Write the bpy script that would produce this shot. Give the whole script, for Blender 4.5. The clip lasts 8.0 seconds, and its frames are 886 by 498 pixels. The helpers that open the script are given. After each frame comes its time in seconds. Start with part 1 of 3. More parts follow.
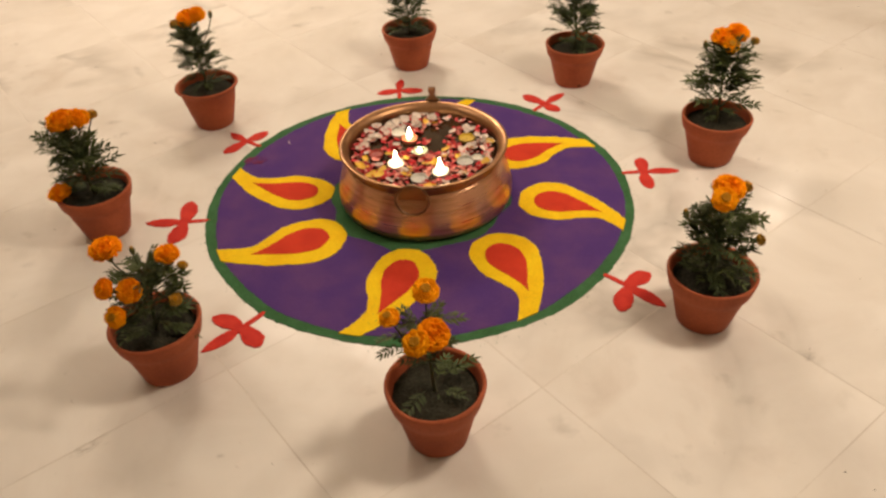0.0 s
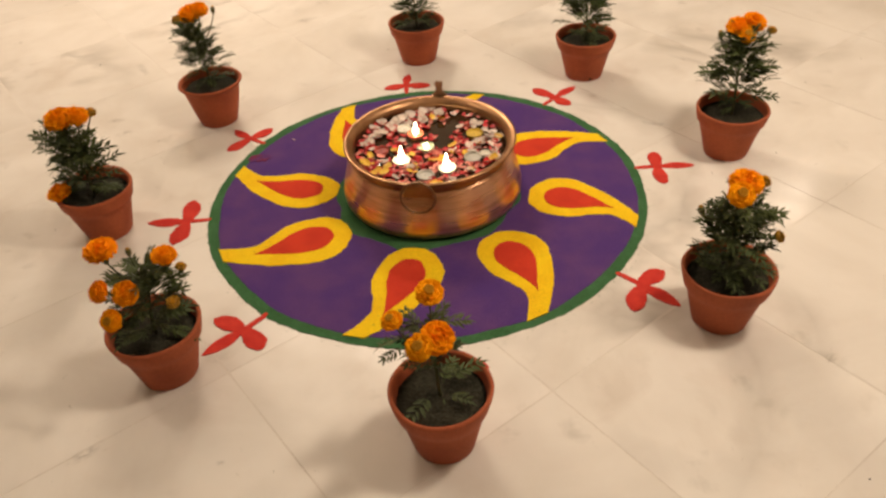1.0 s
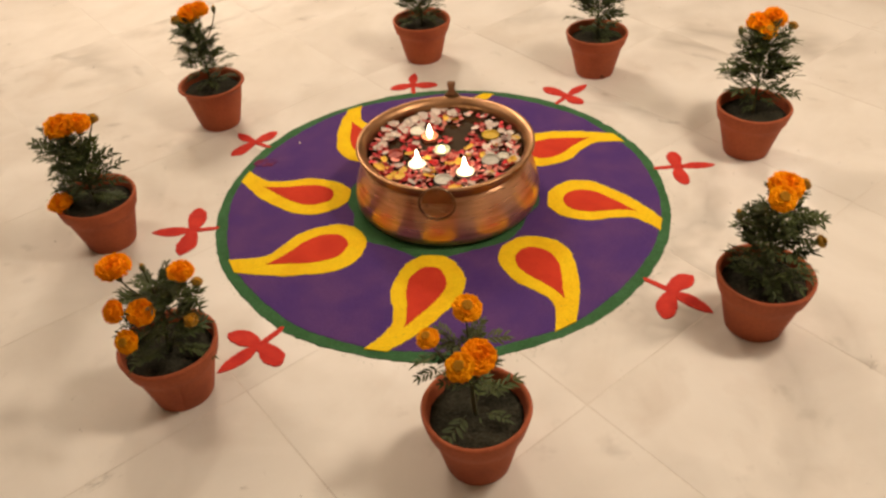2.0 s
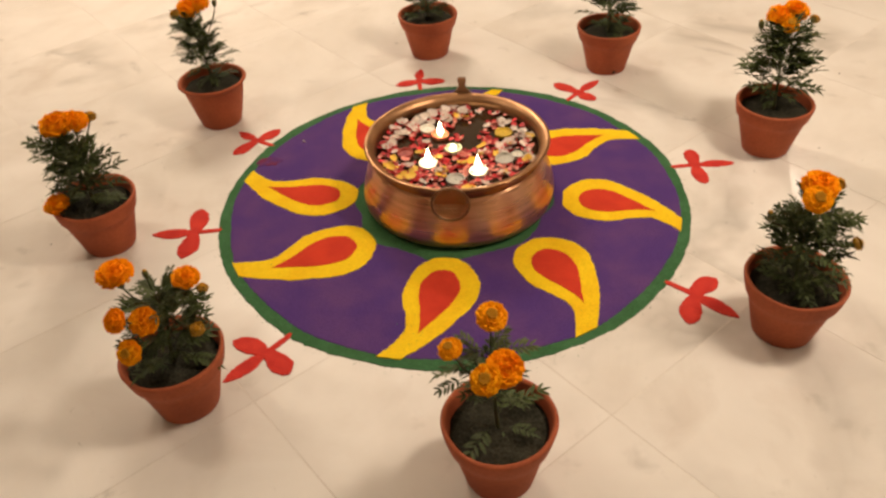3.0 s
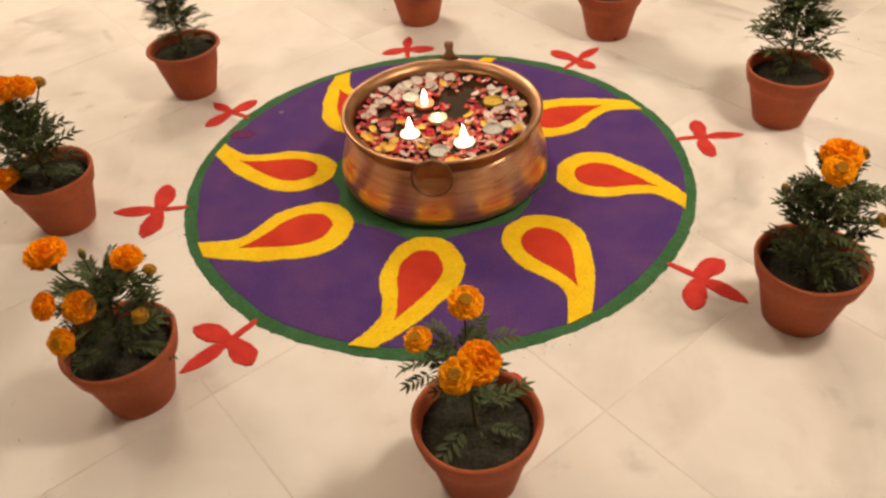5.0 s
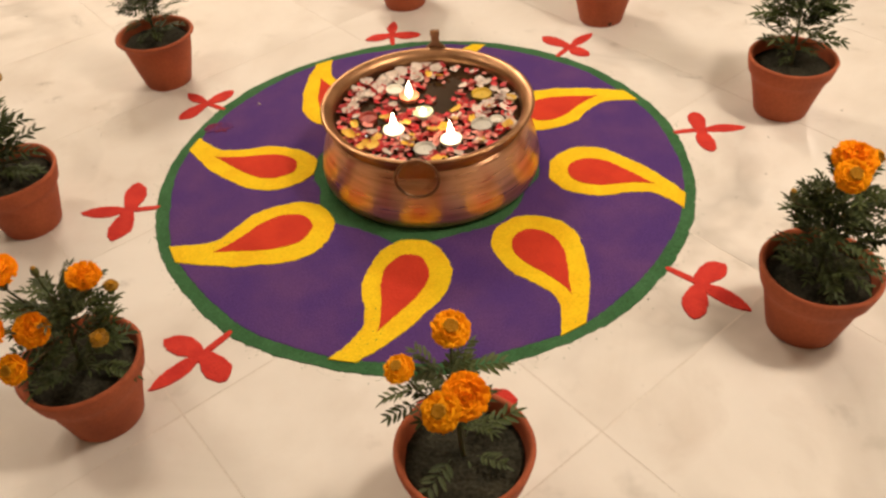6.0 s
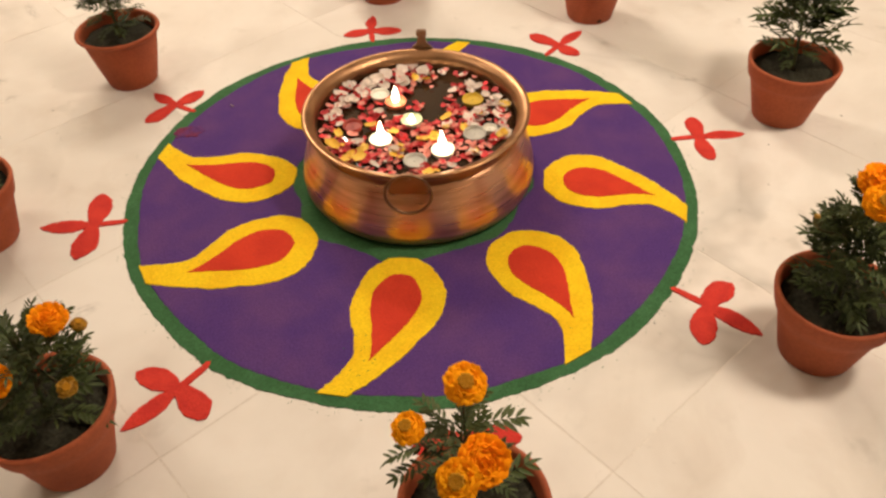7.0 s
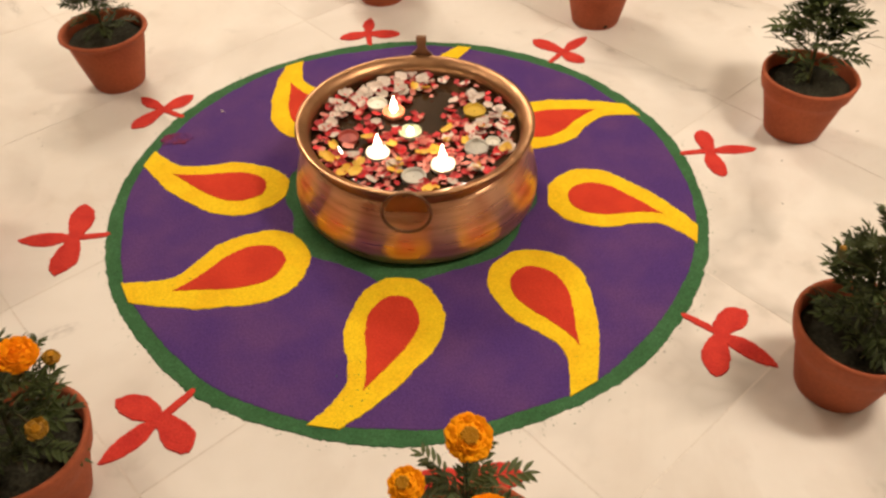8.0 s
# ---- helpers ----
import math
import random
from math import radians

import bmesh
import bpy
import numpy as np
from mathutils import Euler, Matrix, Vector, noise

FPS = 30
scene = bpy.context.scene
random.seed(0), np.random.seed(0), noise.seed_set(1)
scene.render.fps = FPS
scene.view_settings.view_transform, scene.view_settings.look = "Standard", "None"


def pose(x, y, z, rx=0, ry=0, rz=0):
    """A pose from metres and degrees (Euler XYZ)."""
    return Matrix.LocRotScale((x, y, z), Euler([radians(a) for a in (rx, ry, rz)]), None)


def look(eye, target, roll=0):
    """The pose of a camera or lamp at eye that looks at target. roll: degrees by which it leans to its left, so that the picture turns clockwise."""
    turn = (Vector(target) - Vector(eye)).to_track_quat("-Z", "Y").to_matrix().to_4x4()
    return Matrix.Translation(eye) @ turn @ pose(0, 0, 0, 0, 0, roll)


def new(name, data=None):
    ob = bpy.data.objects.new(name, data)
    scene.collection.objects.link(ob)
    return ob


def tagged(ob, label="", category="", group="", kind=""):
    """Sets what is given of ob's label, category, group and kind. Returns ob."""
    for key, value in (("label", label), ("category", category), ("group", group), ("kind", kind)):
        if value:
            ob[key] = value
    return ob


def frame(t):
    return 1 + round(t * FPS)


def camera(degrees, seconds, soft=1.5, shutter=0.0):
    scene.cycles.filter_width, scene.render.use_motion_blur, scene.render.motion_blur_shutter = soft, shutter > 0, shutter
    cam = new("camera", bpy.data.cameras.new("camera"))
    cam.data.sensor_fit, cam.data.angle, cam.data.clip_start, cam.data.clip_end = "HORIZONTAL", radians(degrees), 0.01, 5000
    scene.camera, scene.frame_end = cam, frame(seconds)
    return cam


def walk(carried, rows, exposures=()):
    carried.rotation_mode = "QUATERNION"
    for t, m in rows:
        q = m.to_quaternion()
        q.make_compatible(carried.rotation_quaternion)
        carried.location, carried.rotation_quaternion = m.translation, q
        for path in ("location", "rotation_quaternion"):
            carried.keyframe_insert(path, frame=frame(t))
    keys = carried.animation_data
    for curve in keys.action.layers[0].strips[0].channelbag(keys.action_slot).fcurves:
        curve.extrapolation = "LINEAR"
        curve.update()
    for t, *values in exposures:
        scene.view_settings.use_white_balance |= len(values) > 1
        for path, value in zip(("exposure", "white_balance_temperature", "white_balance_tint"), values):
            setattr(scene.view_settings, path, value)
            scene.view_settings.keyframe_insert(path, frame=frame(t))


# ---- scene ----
# ---- camera ----
cam = camera(58.0, 8.0, soft=2.6)
ROWS = [
    (0.0, (0.0614, -1.8819, 1.2995), (0.0592, -0.3167, 0.0546), -2.91),
    (0.5, (0.0730, -1.8642, 1.2871), (0.0556, -0.3010, 0.0397), -3.31),
    (1.0, (0.0783, -1.8351, 1.2695), (0.0410, -0.2752, 0.0183), -4.08),
    (1.5, (0.0425, -1.7984, 1.2584), (0.0182, -0.2431, 0.0013), -4.18),
    (2.0, (-0.0088, -1.7586, 1.2535), (-0.0060, -0.2081, -0.0097), -3.99),
    (3.5, (-0.0534, -1.6649, 1.1926), (-0.0367, -0.1236, -0.0818), -3.84),
    (4.0, (-0.0378, -1.6408, 1.1648), (-0.0303, -0.1058, -0.1173), -3.99),
    (4.5, (-0.0143, -1.6158, 1.1353), (-0.0195, -0.0863, -0.1534), -4.31),
    (6.0, (0.0172, -1.4747, 1.0937), (0.0300, 0.0022, -0.2549), -4.16),
    (6.5, (-0.0088, -1.4081, 1.0913), (0.0490, 0.0469, -0.2797), -3.09),
    (7.0, (-0.0314, -1.3491, 1.0838), (0.0693, 0.0875, -0.3041), -2.03),
    (7.5, (-0.0406, -1.2992, 1.0692), (0.0756, 0.1297, -0.3254), -1.59),
    (8.0, (-0.0341, -1.2606, 1.0663), (0.0814, 0.1637, -0.3330), -0.92),
]
EXPOSURES = [(0.0, -0.09, 6450, 10), (4.0, 0.05, 6370, 10), (8.0, 0.14, 6230, 9)]
walk(cam, [(t, look(eye, target, roll)) for t, eye, target, roll in ROWS], EXPOSURES)

# ---- world and lamps ----
world = bpy.data.worlds.new("world")
world.use_nodes = True
world.node_tree.nodes["Background"].inputs[0].default_value = (0.05, 0.04, 0.03, 1)
world.node_tree.nodes["Background"].inputs[1].default_value = 0.2
scene.world = world

CEILING = 2.75
LAMP_COLOUR = (1.0, 0.81, 0.62)
# place on the ceiling, watts and width of each round downlight
# Out of view; last follows a floor glint, the rest added to fit brightness.
LAMPS = [((-1.9, 0.4), 15, 0.42), ((1.45, -0.55), 42, 0.42), ((2.4, -0.6), 18, 0.42), ((-1.15, 3.0), 50, 0.42), ((-0.45, 2.7), 46, 0.42), ((2.88, 3.55), 5, 0.16)]


# ---- helpers of this scene ----
def part(name, bm, material, parent=None, label="", smooth=True, at=None):
    """Links a bmesh as one mesh object under a thing or a part."""
    me = bpy.data.meshes.new(name)
    bmesh.ops.recalc_face_normals(bm, faces=bm.faces)
    bm.to_mesh(me)
    bm.free()
    if material:
        me.materials.append(material)
    for p in me.polygons:
        p.use_smooth = smooth
    return piece(name, me, parent, at, label)


def piece(name, me, parent=None, at=None, label=""):
    """An object on a shared mesh, placed in its parent's space."""
    ob = new(name, me)
    ob.parent = parent
    if at is not None:
        ob.matrix_basis = at
    if label:
        ob["label"] = label
    return ob


def thing(name, label, category, group="", kind="", at=None):
    ob = new(name)
    ob.empty_display_size = 0.05
    if at is not None:
        ob.matrix_basis = at
    return tagged(ob, label, category, group, kind)


def mesh_of(name, bm, material, smooth=True, fix=True):
    me = bpy.data.meshes.new(name)
    if fix:
        bmesh.ops.recalc_face_normals(bm, faces=bm.faces)
    bm.to_mesh(me)
    bm.free()
    me.materials.append(material)
    for p in me.polygons:
        p.use_smooth = smooth
    return me


def lathe(profile, seg=48, wobble=0.0, seed=0.0, closed=False):
    """A turned body from (radius, height) pairs; the first and last may lie on the axis."""
    bm = bmesh.new()
    rings = []
    for r, z in profile:
        if r < 1e-6:
            rings.append([bm.verts.new((0, 0, z))])
            continue
        ring = []
        for i in range(seg):
            a = 2 * math.pi * i / seg
            k = 1 + wobble * noise.noise((math.cos(a) * 1.5 + seed, math.sin(a) * 1.5, z * 12))
            ring.append(bm.verts.new((r * k * math.cos(a), r * k * math.sin(a), z + wobble * 0.05 * noise.noise((math.cos(a) * 2, math.sin(a) * 2 + seed, 3.0)))))
        rings.append(ring)
    pairs = list(zip(rings, rings[1:]))
    if closed:
        pairs.append((rings[-1], rings[0]))
    for a, b in pairs:
        for i in range(seg):
            j = (i + 1) % seg
            if len(a) == 1 and len(b) > 1:
                bm.faces.new((a[0], b[i], b[j]))
            elif len(b) == 1 and len(a) > 1:
                bm.faces.new((a[i], a[j], b[0]))
            elif len(a) > 1:
                bm.faces.new((a[i], a[j], b[j], b[i]))
    return bm


def tube(points, radii, seg=7, bm=None):
    """A tapered tube along points."""
    bm = bm or bmesh.new()
    pts = [Vector(p) for p in points]
    rings = []
    for i, p in enumerate(pts):
        d = (pts[min(i + 1, len(pts) - 1)] - pts[max(i - 1, 0)]).normalized()
        x = d.orthogonal().normalized()
        y = d.cross(x)
        rings.append([bm.verts.new(p + radii[i] * (math.cos(a) * x + math.sin(a) * y)) for a in (2 * math.pi * k / seg for k in range(seg))])
    for a, b in zip(rings, rings[1:]):
        for i in range(seg):
            bm.faces.new((a[i], a[(i + 1) % seg], b[(i + 1) % seg], b[i]))
    bm.faces.new(rings[0][::-1])
    bm.faces.new(rings[-1])
    return bm


def box(x0, y0, z0, x1, y1, z1, bevel=0.0, bm=None):
    bm = bm or bmesh.new()
    made = bmesh.ops.create_cube(bm, size=1)["verts"]
    for v in made:
        v.co = Vector(((x0 + x1) / 2 + v.co.x * (x1 - x0), (y0 + y1) / 2 + v.co.y * (y1 - y0), (z0 + z1) / 2 + v.co.z * (z1 - z0)))
    if bevel:
        bmesh.ops.bevel(bm, geom=list({e for v in made for e in v.link_edges}), offset=bevel, segments=2, affect="EDGES", profile=0.6)
    return bm


def wob(x, y, amount, fine=1.0):
    """Uneven hand-poured edge: a small shift of a point in the plane."""
    s = 28.0
    a = noise.noise((x * s, y * s, 1.7)) + 0.75 * fine * noise.noise((x * s * 4, y * s * 4, 5.1)) + 0.60 * fine * noise.noise((x * s * 11, y * s * 11, 8.3))
    b = noise.noise((x * s, y * s, 11.7)) + 0.55 * fine * noise.noise((x * s * 4, y * s * 4, 15.1)) + 0.60 * fine * noise.noise((x * s * 11, y * s * 11, 18.3))
    return x + amount * a, y + amount * b


def slab(left, right, z0, z1, amount=0.0018, slope=0.0012):
    """A thin poured layer between two edges that run side by side, with sloping sides and an uneven rim."""
    bm = bmesh.new()
    rows = []
    for (ax, ay), (bx, by) in zip(left, right):
        (ax, ay), (bx, by) = wob(ax, ay, amount), wob(bx, by, amount)
        d = Vector((bx - ax, by - ay, 0))
        k = min(slope, d.length * 0.3)
        d = d.normalized() * k if d.length > 1e-9 else d
        p, q = Vector((ax, ay, z0)), Vector((bx, by, z0))
        up = Vector((0, 0, z1 - z0))
        rows.append([bm.verts.new(v) for v in (p, p + d + up, (p + q) / 2 + up * 1.04, q - d + up, q)])
    for a, b in zip(rows, rows[1:]):
        for k in range(4):
            bm.faces.new((a[k], a[k + 1], b[k + 1], b[k]))
    bm.faces.new(rows[0])
    bm.faces.new(rows[-1][::-1])
    return bm


def disc(r, n, z0, z1, amount, free, cx=0.0, cy=0.0, squash=1.0, bulge=0.0):
    """A round poured layer with an uneven rim."""
    bm = bmesh.new()
    mid = bm.verts.new((cx, cy, z1))
    rows = []
    for rr, z in ((r, z0), (r - 0.0015, z1), (r * 0.5, z1)):
        row = []
        for i in range(n):
            a = 2 * math.pi * i / n
            k = rr + free * noise.noise((math.cos(a) * 2.2, math.sin(a) * 2.2, 4.0)) + bulge * math.exp(-((a - 2.5) / 0.35) ** 2)
            x, y = wob(cx + k * math.cos(a), cy + k * math.sin(a) * squash, amount if rr > r * 0.6 else 0)
            row.append(bm.verts.new((x, y, z)))
        rows.append(row)
    for a, b in zip(rows, rows[1:]):
        for i in range(n):
            bm.faces.new((a[i], a[(i + 1) % n], b[(i + 1) % n], b[i]))
    for i in range(n):
        bm.faces.new((rows[-1][i], rows[-1][(i + 1) % n], mid))
    return bm


def smooth_line(points, steps=8):
    """Catmull-Rom through points."""
    p = [points[0]] + list(points) + [points[-1]]
    out = []
    for i in range(1, len(p) - 2):
        a, b, c, d = (Vector(q) for q in p[i - 1:i + 3])
        for k in range(steps):
            t = k / steps
            out.append(0.5 * (2 * b + (c - a) * t + (2 * a - 5 * b + 4 * c - d) * t * t + (3 * b - a - 3 * c + d) * t ** 3))
    out.append(Vector(points[-1]))
    return out


# ---- materials ----
def material(name, colour, rough=0.6, metal=0.0, second=None, scale=6.0, mix=(0.4, 0.65), grain=0.0, grain_scale=200.0, bump=0.0, bump_scale=200.0,
             random_value=0.0, stretch=None, spec=0.5, island=False, rough_vary=0.0, detail=4.0):
    """A surface with a base colour, a second colour in soft patches, fine grain, relief, and variation from object to object."""
    m = bpy.data.materials.new(name)
    m.use_nodes = True
    nt = m.node_tree
    n, ln = nt.nodes, nt.links
    b = n["Principled BSDF"]
    b.inputs["Roughness"].default_value = rough
    b.inputs["Metallic"].default_value = metal
    b.inputs["Specular IOR Level"].default_value = spec
    co = n.new("ShaderNodeTexCoord")
    vec = co.outputs["Object"]
    if stretch:
        mp = n.new("ShaderNodeMapping")
        mp.inputs["Scale"].default_value = stretch
        ln.new(vec, mp.inputs["Vector"])
        vec = mp.outputs["Vector"]

    def tex(sc, det):
        t = n.new("ShaderNodeTexNoise")
        t.inputs["Scale"].default_value = sc
        t.inputs["Detail"].default_value = det
        ln.new(vec, t.inputs["Vector"])
        return t.outputs["Fac"]

    def blend(kind, fac, a, c):
        x = n.new("ShaderNodeMix")
        x.data_type, x.blend_type = "RGBA", kind
        for sock, val in ((x.inputs[0], fac), (x.inputs[6], a), (x.inputs[7], c)):
            if isinstance(val, bpy.types.NodeSocket):
                ln.new(val, sock)
            else:
                sock.default_value = val
        return x.outputs[2]

    def ramp(src, lo, hi, lo_v=0.0, hi_v=1.0):
        r = n.new("ShaderNodeMapRange")
        for k, v in enumerate((lo, hi, lo_v, hi_v)):
            r.inputs[k + 1].default_value = v
        ln.new(src, r.inputs[0])
        return r.outputs[0]

    col = (*colour, 1.0)
    if second:
        col = blend("MIX", ramp(tex(scale, detail), *mix), col, (*second, 1.0))
    if grain:
        g = ramp(tex(grain_scale, 3.0), 0.3, 0.7, 1 - grain, 1 + grain)
        c = n.new("ShaderNodeCombineColor")
        for k in range(3):
            ln.new(g, c.inputs[k])
        col = blend("MULTIPLY", 1.0, col, c.outputs[0])
    if random_value:
        if island:
            src = n.new("ShaderNodeNewGeometry").outputs["Random Per Island"]
        else:
            src = n.new("ShaderNodeObjectInfo").outputs["Random"]
        h = n.new("ShaderNodeHueSaturation")
        ln.new(ramp(src, 0.0, 1.0, 1 - random_value, 1 + random_value), h.inputs["Value"])
        if isinstance(col, bpy.types.NodeSocket):
            ln.new(col, h.inputs["Color"])
        else:
            h.inputs["Color"].default_value = col
        col = h.outputs["Color"]
    if isinstance(col, bpy.types.NodeSocket):
        ln.new(col, b.inputs["Base Color"])
    else:
        b.inputs["Base Color"].default_value = col
    if rough_vary:
        ln.new(ramp(tex(scale * 2.3, 4.0), 0.3, 0.7, rough - rough_vary, rough + rough_vary), b.inputs["Roughness"])
    if bump:
        u = n.new("ShaderNodeBump")
        u.inputs["Strength"].default_value = 1.0
        u.inputs["Distance"].default_value = bump
        ln.new(tex(bump_scale, 5.0), u.inputs["Height"])
        ln.new(u.outputs["Normal"], b.inputs["Normal"])
    return m


def marble():
    """Polished off-white marble with faint grey-brown veins, clouds and scuffs, different on every tile."""
    m = bpy.data.materials.new("marble")
    m.use_nodes = True
    nt = m.node_tree
    n, ln = nt.nodes, nt.links
    b = n["Principled BSDF"]
    place, info = n.new("ShaderNodeNewGeometry"), n.new("ShaderNodeObjectInfo")
    far = n.new("ShaderNodeVectorMath")
    far.operation = "MULTIPLY_ADD"
    ln.new(info.outputs["Random"], far.inputs[0])
    far.inputs[1].default_value = (0.30, 0.22, 0.0)
    ln.new(place.outputs["Position"], far.inputs[2])

    def tex(sc, det, dist=0.0, src=far.outputs[0], rough=0.55):
        t = n.new("ShaderNodeTexNoise")
        t.inputs["Scale"].default_value, t.inputs["Detail"].default_value = sc, det
        t.inputs["Distortion"].default_value, t.inputs["Roughness"].default_value = dist, rough
        ln.new(src, t.inputs["Vector"])
        return t.outputs["Fac"]

    def rng(src, lo, hi, a=0.0, c=1.0):
        r = n.new("ShaderNodeMapRange")
        for k, v in enumerate((lo, hi, a, c)):
            r.inputs[k + 1].default_value = v
        ln.new(src, r.inputs[0])
        return r.outputs[0]

    def mixed(fac, a, c, kind="MIX"):
        x = n.new("ShaderNodeMix")
        x.data_type, x.blend_type = "RGBA", kind
        for sock, val in ((x.inputs[0], fac), (x.inputs[6], a), (x.inputs[7], c)):
            if isinstance(val, bpy.types.NodeSocket):
                ln.new(val, sock)
            else:
                sock.default_value = val
        return x.outputs[2]

    def math_node(op, a, c):
        x = n.new("ShaderNodeMath")
        x.operation = op
        for sock, val in zip(x.inputs, (a, c)):
            if isinstance(val, bpy.types.NodeSocket):
                ln.new(val, sock)
            else:
                sock.default_value = val
        return x.outputs[0]

    cloud = rng(tex(2.6, 6.0, 0.6), 0.35, 0.72)
    col = mixed(cloud, (0.82, 0.785, 0.735, 1), (0.70, 0.655, 0.595, 1))
    ridge = math_node("ABSOLUTE", math_node("SUBTRACT", tex(1.5, 4.0, 0.5, rough=0.5), 0.5), 0.0)
    blotch = math_node("MULTIPLY", rng(tex(6.5, 5.0, 0.4), 0.48, 0.70, 0.0, 0.38), rng(tex(1.9, 2.0), 0.42, 0.60))
    col = mixed(blotch, col, (0.56, 0.48, 0.405, 1))
    vein = math_node("MULTIPLY", rng(ridge, 0.0, 0.055, 1.0, 0.0), rng(tex(1.7, 2.0), 0.48, 0.66, 0.0, 0.50))
    col = mixed(vein, col, (0.36, 0.33, 0.29, 1))
    scuff = math_node("MULTIPLY", rng(tex(13.0, 3.0, 0.2), 0.60, 0.76, 0.0, 0.40), rng(tex(3.1, 2.0), 0.5, 0.62))
    col = mixed(scuff, col, (0.40, 0.37, 0.32, 1))
    dash = math_node("MULTIPLY", rng(tex(34.0, 3.0, 0.8), 0.66, 0.76, 0.0, 0.45), rng(tex(4.3, 2.0), 0.52, 0.64))
    col = mixed(dash, col, (0.38, 0.35, 0.31, 1))
    tone = rng(info.outputs["Random"], 0.0, 1.0, 0.985, 1.015)
    h = n.new("ShaderNodeHueSaturation")
    ln.new(tone, h.inputs["Value"])
    ln.new(col, h.inputs["Color"])
    ln.new(h.outputs[0], b.inputs["Base Color"])
    ln.new(rng(tex(9.0, 4.0), 0.3, 0.7, 0.13, 0.24), b.inputs["Roughness"])
    u = n.new("ShaderNodeBump")
    u.inputs["Distance"].default_value = 0.0004
    ln.new(tex(14.0, 3.0), u.inputs["Height"])
    ln.new(u.outputs[0], b.inputs["Normal"])
    return m


def glow(name, colour, strength):
    m = bpy.data.materials.new(name)
    m.use_nodes = True
    nt = m.node_tree
    b = nt.nodes["Principled BSDF"]
    b.inputs["Base Color"].default_value = (*colour, 1)
    b.inputs["Emission Color"].default_value = (*colour, 1)
    b.inputs["Emission Strength"].default_value = strength
    return m


MARBLE = marble()
GROUT = material("grout", (0.70, 0.655, 0.59), 0.30, second=(0.60, 0.55, 0.49), scale=3.2, mix=(0.36, 0.62), grain=0.10)
PAINT_WALL = material("wall_paint", (0.62, 0.52, 0.40), 0.7, second=(0.58, 0.48, 0.37), scale=1.2, bump=0.0006, bump_scale=60)
PAINT_CEILING = material("ceiling_paint", (0.78, 0.75, 0.70), 0.8, second=(0.74, 0.71, 0.66), scale=0.8, bump=0.0004, bump_scale=70)
LAMP_RING = material("lamp_ring", (0.8, 0.8, 0.78), 0.35, 0.0, second=(0.72, 0.72, 0.7), scale=20)
LAMP_GLASS = glow("lamp_glass", (1.0, 0.86, 0.66), 3.0)
POWDER_GREEN = material("green_powder", (0.042, 0.124, 0.048), 0.95, second=(0.054, 0.150, 0.062), scale=16, grain=0.30, grain_scale=330, bump=0.0014, bump_scale=260, spec=0.15)
POWDER_PURPLE = material("purple_powder", (0.080, 0.037, 0.180), 0.95, second=(0.112, 0.050, 0.178), scale=9, mix=(0.38, 0.66), grain=0.26, grain_scale=330, bump=0.0014, bump_scale=260, spec=0.15)
POWDER_YELLOW = material("yellow_powder", (0.88, 0.60, 0.012), 0.95, second=(0.84, 0.52, 0.010), scale=14, grain=0.14, grain_scale=330, bump=0.0014, bump_scale=260, spec=0.15)
POWDER_RED = material("red_powder", (0.60, 0.050, 0.022), 0.95, second=(0.52, 0.040, 0.020), scale=14, grain=0.16, grain_scale=330, bump=0.0014, bump_scale=260, spec=0.15)
POWDER_CRIMSON = material("crimson_powder", (0.60, 0.050, 0.034), 0.95, second=(0.50, 0.036, 0.028), scale=26, grain=0.20, grain_scale=330, bump=0.0014, bump_scale=260, spec=0.15)
POWDER_SMUDGE = material("smudged_powder", (0.16, 0.030, 0.075), 0.95, second=(0.10, 0.036, 0.15), scale=40, grain=0.3, grain_scale=200, spec=0.15)
TERRACOTTA = material("terracotta", (0.42, 0.106, 0.042), 0.78, second=(0.33, 0.080, 0.034), scale=11, mix=(0.38, 0.66), grain=0.10, grain_scale=150, bump=0.0007, bump_scale=180, random_value=0.07, spec=0.3)
SOIL = material("soil", (0.027, 0.026, 0.017), 0.95, second=(0.042, 0.040, 0.027), scale=38, grain=0.45, grain_scale=190, bump=0.004, bump_scale=120, spec=0.15)
STEM_GREEN = material("stem_green", (0.055, 0.085, 0.028), 0.6, second=(0.085, 0.06, 0.03), scale=30, spec=0.3)
LEAF_GREEN = material("leaf_green", (0.042, 0.060, 0.016), 0.55, second=(0.090, 0.114, 0.036), scale=45, random_value=0.35, spec=0.30)
CALYX = material("calyx_green", (0.075, 0.100, 0.025), 0.6, second=(0.11, 0.085, 0.02), scale=60, random_value=0.2)
ORANGE = material("orange_petals", (1.0, 0.34, 0.002), 0.7, second=(1.0, 0.46, 0.004), scale=70, random_value=0.05, spec=0.08)
AMBER = material("amber_petals", (1.0, 0.40, 0.002), 0.7, second=(1.0, 0.50, 0.005), scale=70, random_value=0.05, spec=0.08)
FLOWER_EYE = material("flower_eye", (0.60, 0.27, 0.010), 0.7, second=(0.40, 0.20, 0.010), scale=90, spec=0.2)
BUD_YELLOW = material("bud_yellow", (0.48, 0.24, 0.010), 0.6, second=(0.36, 0.20, 0.012), scale=80, random_value=0.15)
COPPER = material("hammered_copper", (0.80, 0.47, 0.29), 0.31, 1.0, second=(0.58, 0.31, 0.17), scale=5.5, stretch=(1, 1, 16), bump=0.00025, bump_scale=26, rough_vary=0.06)


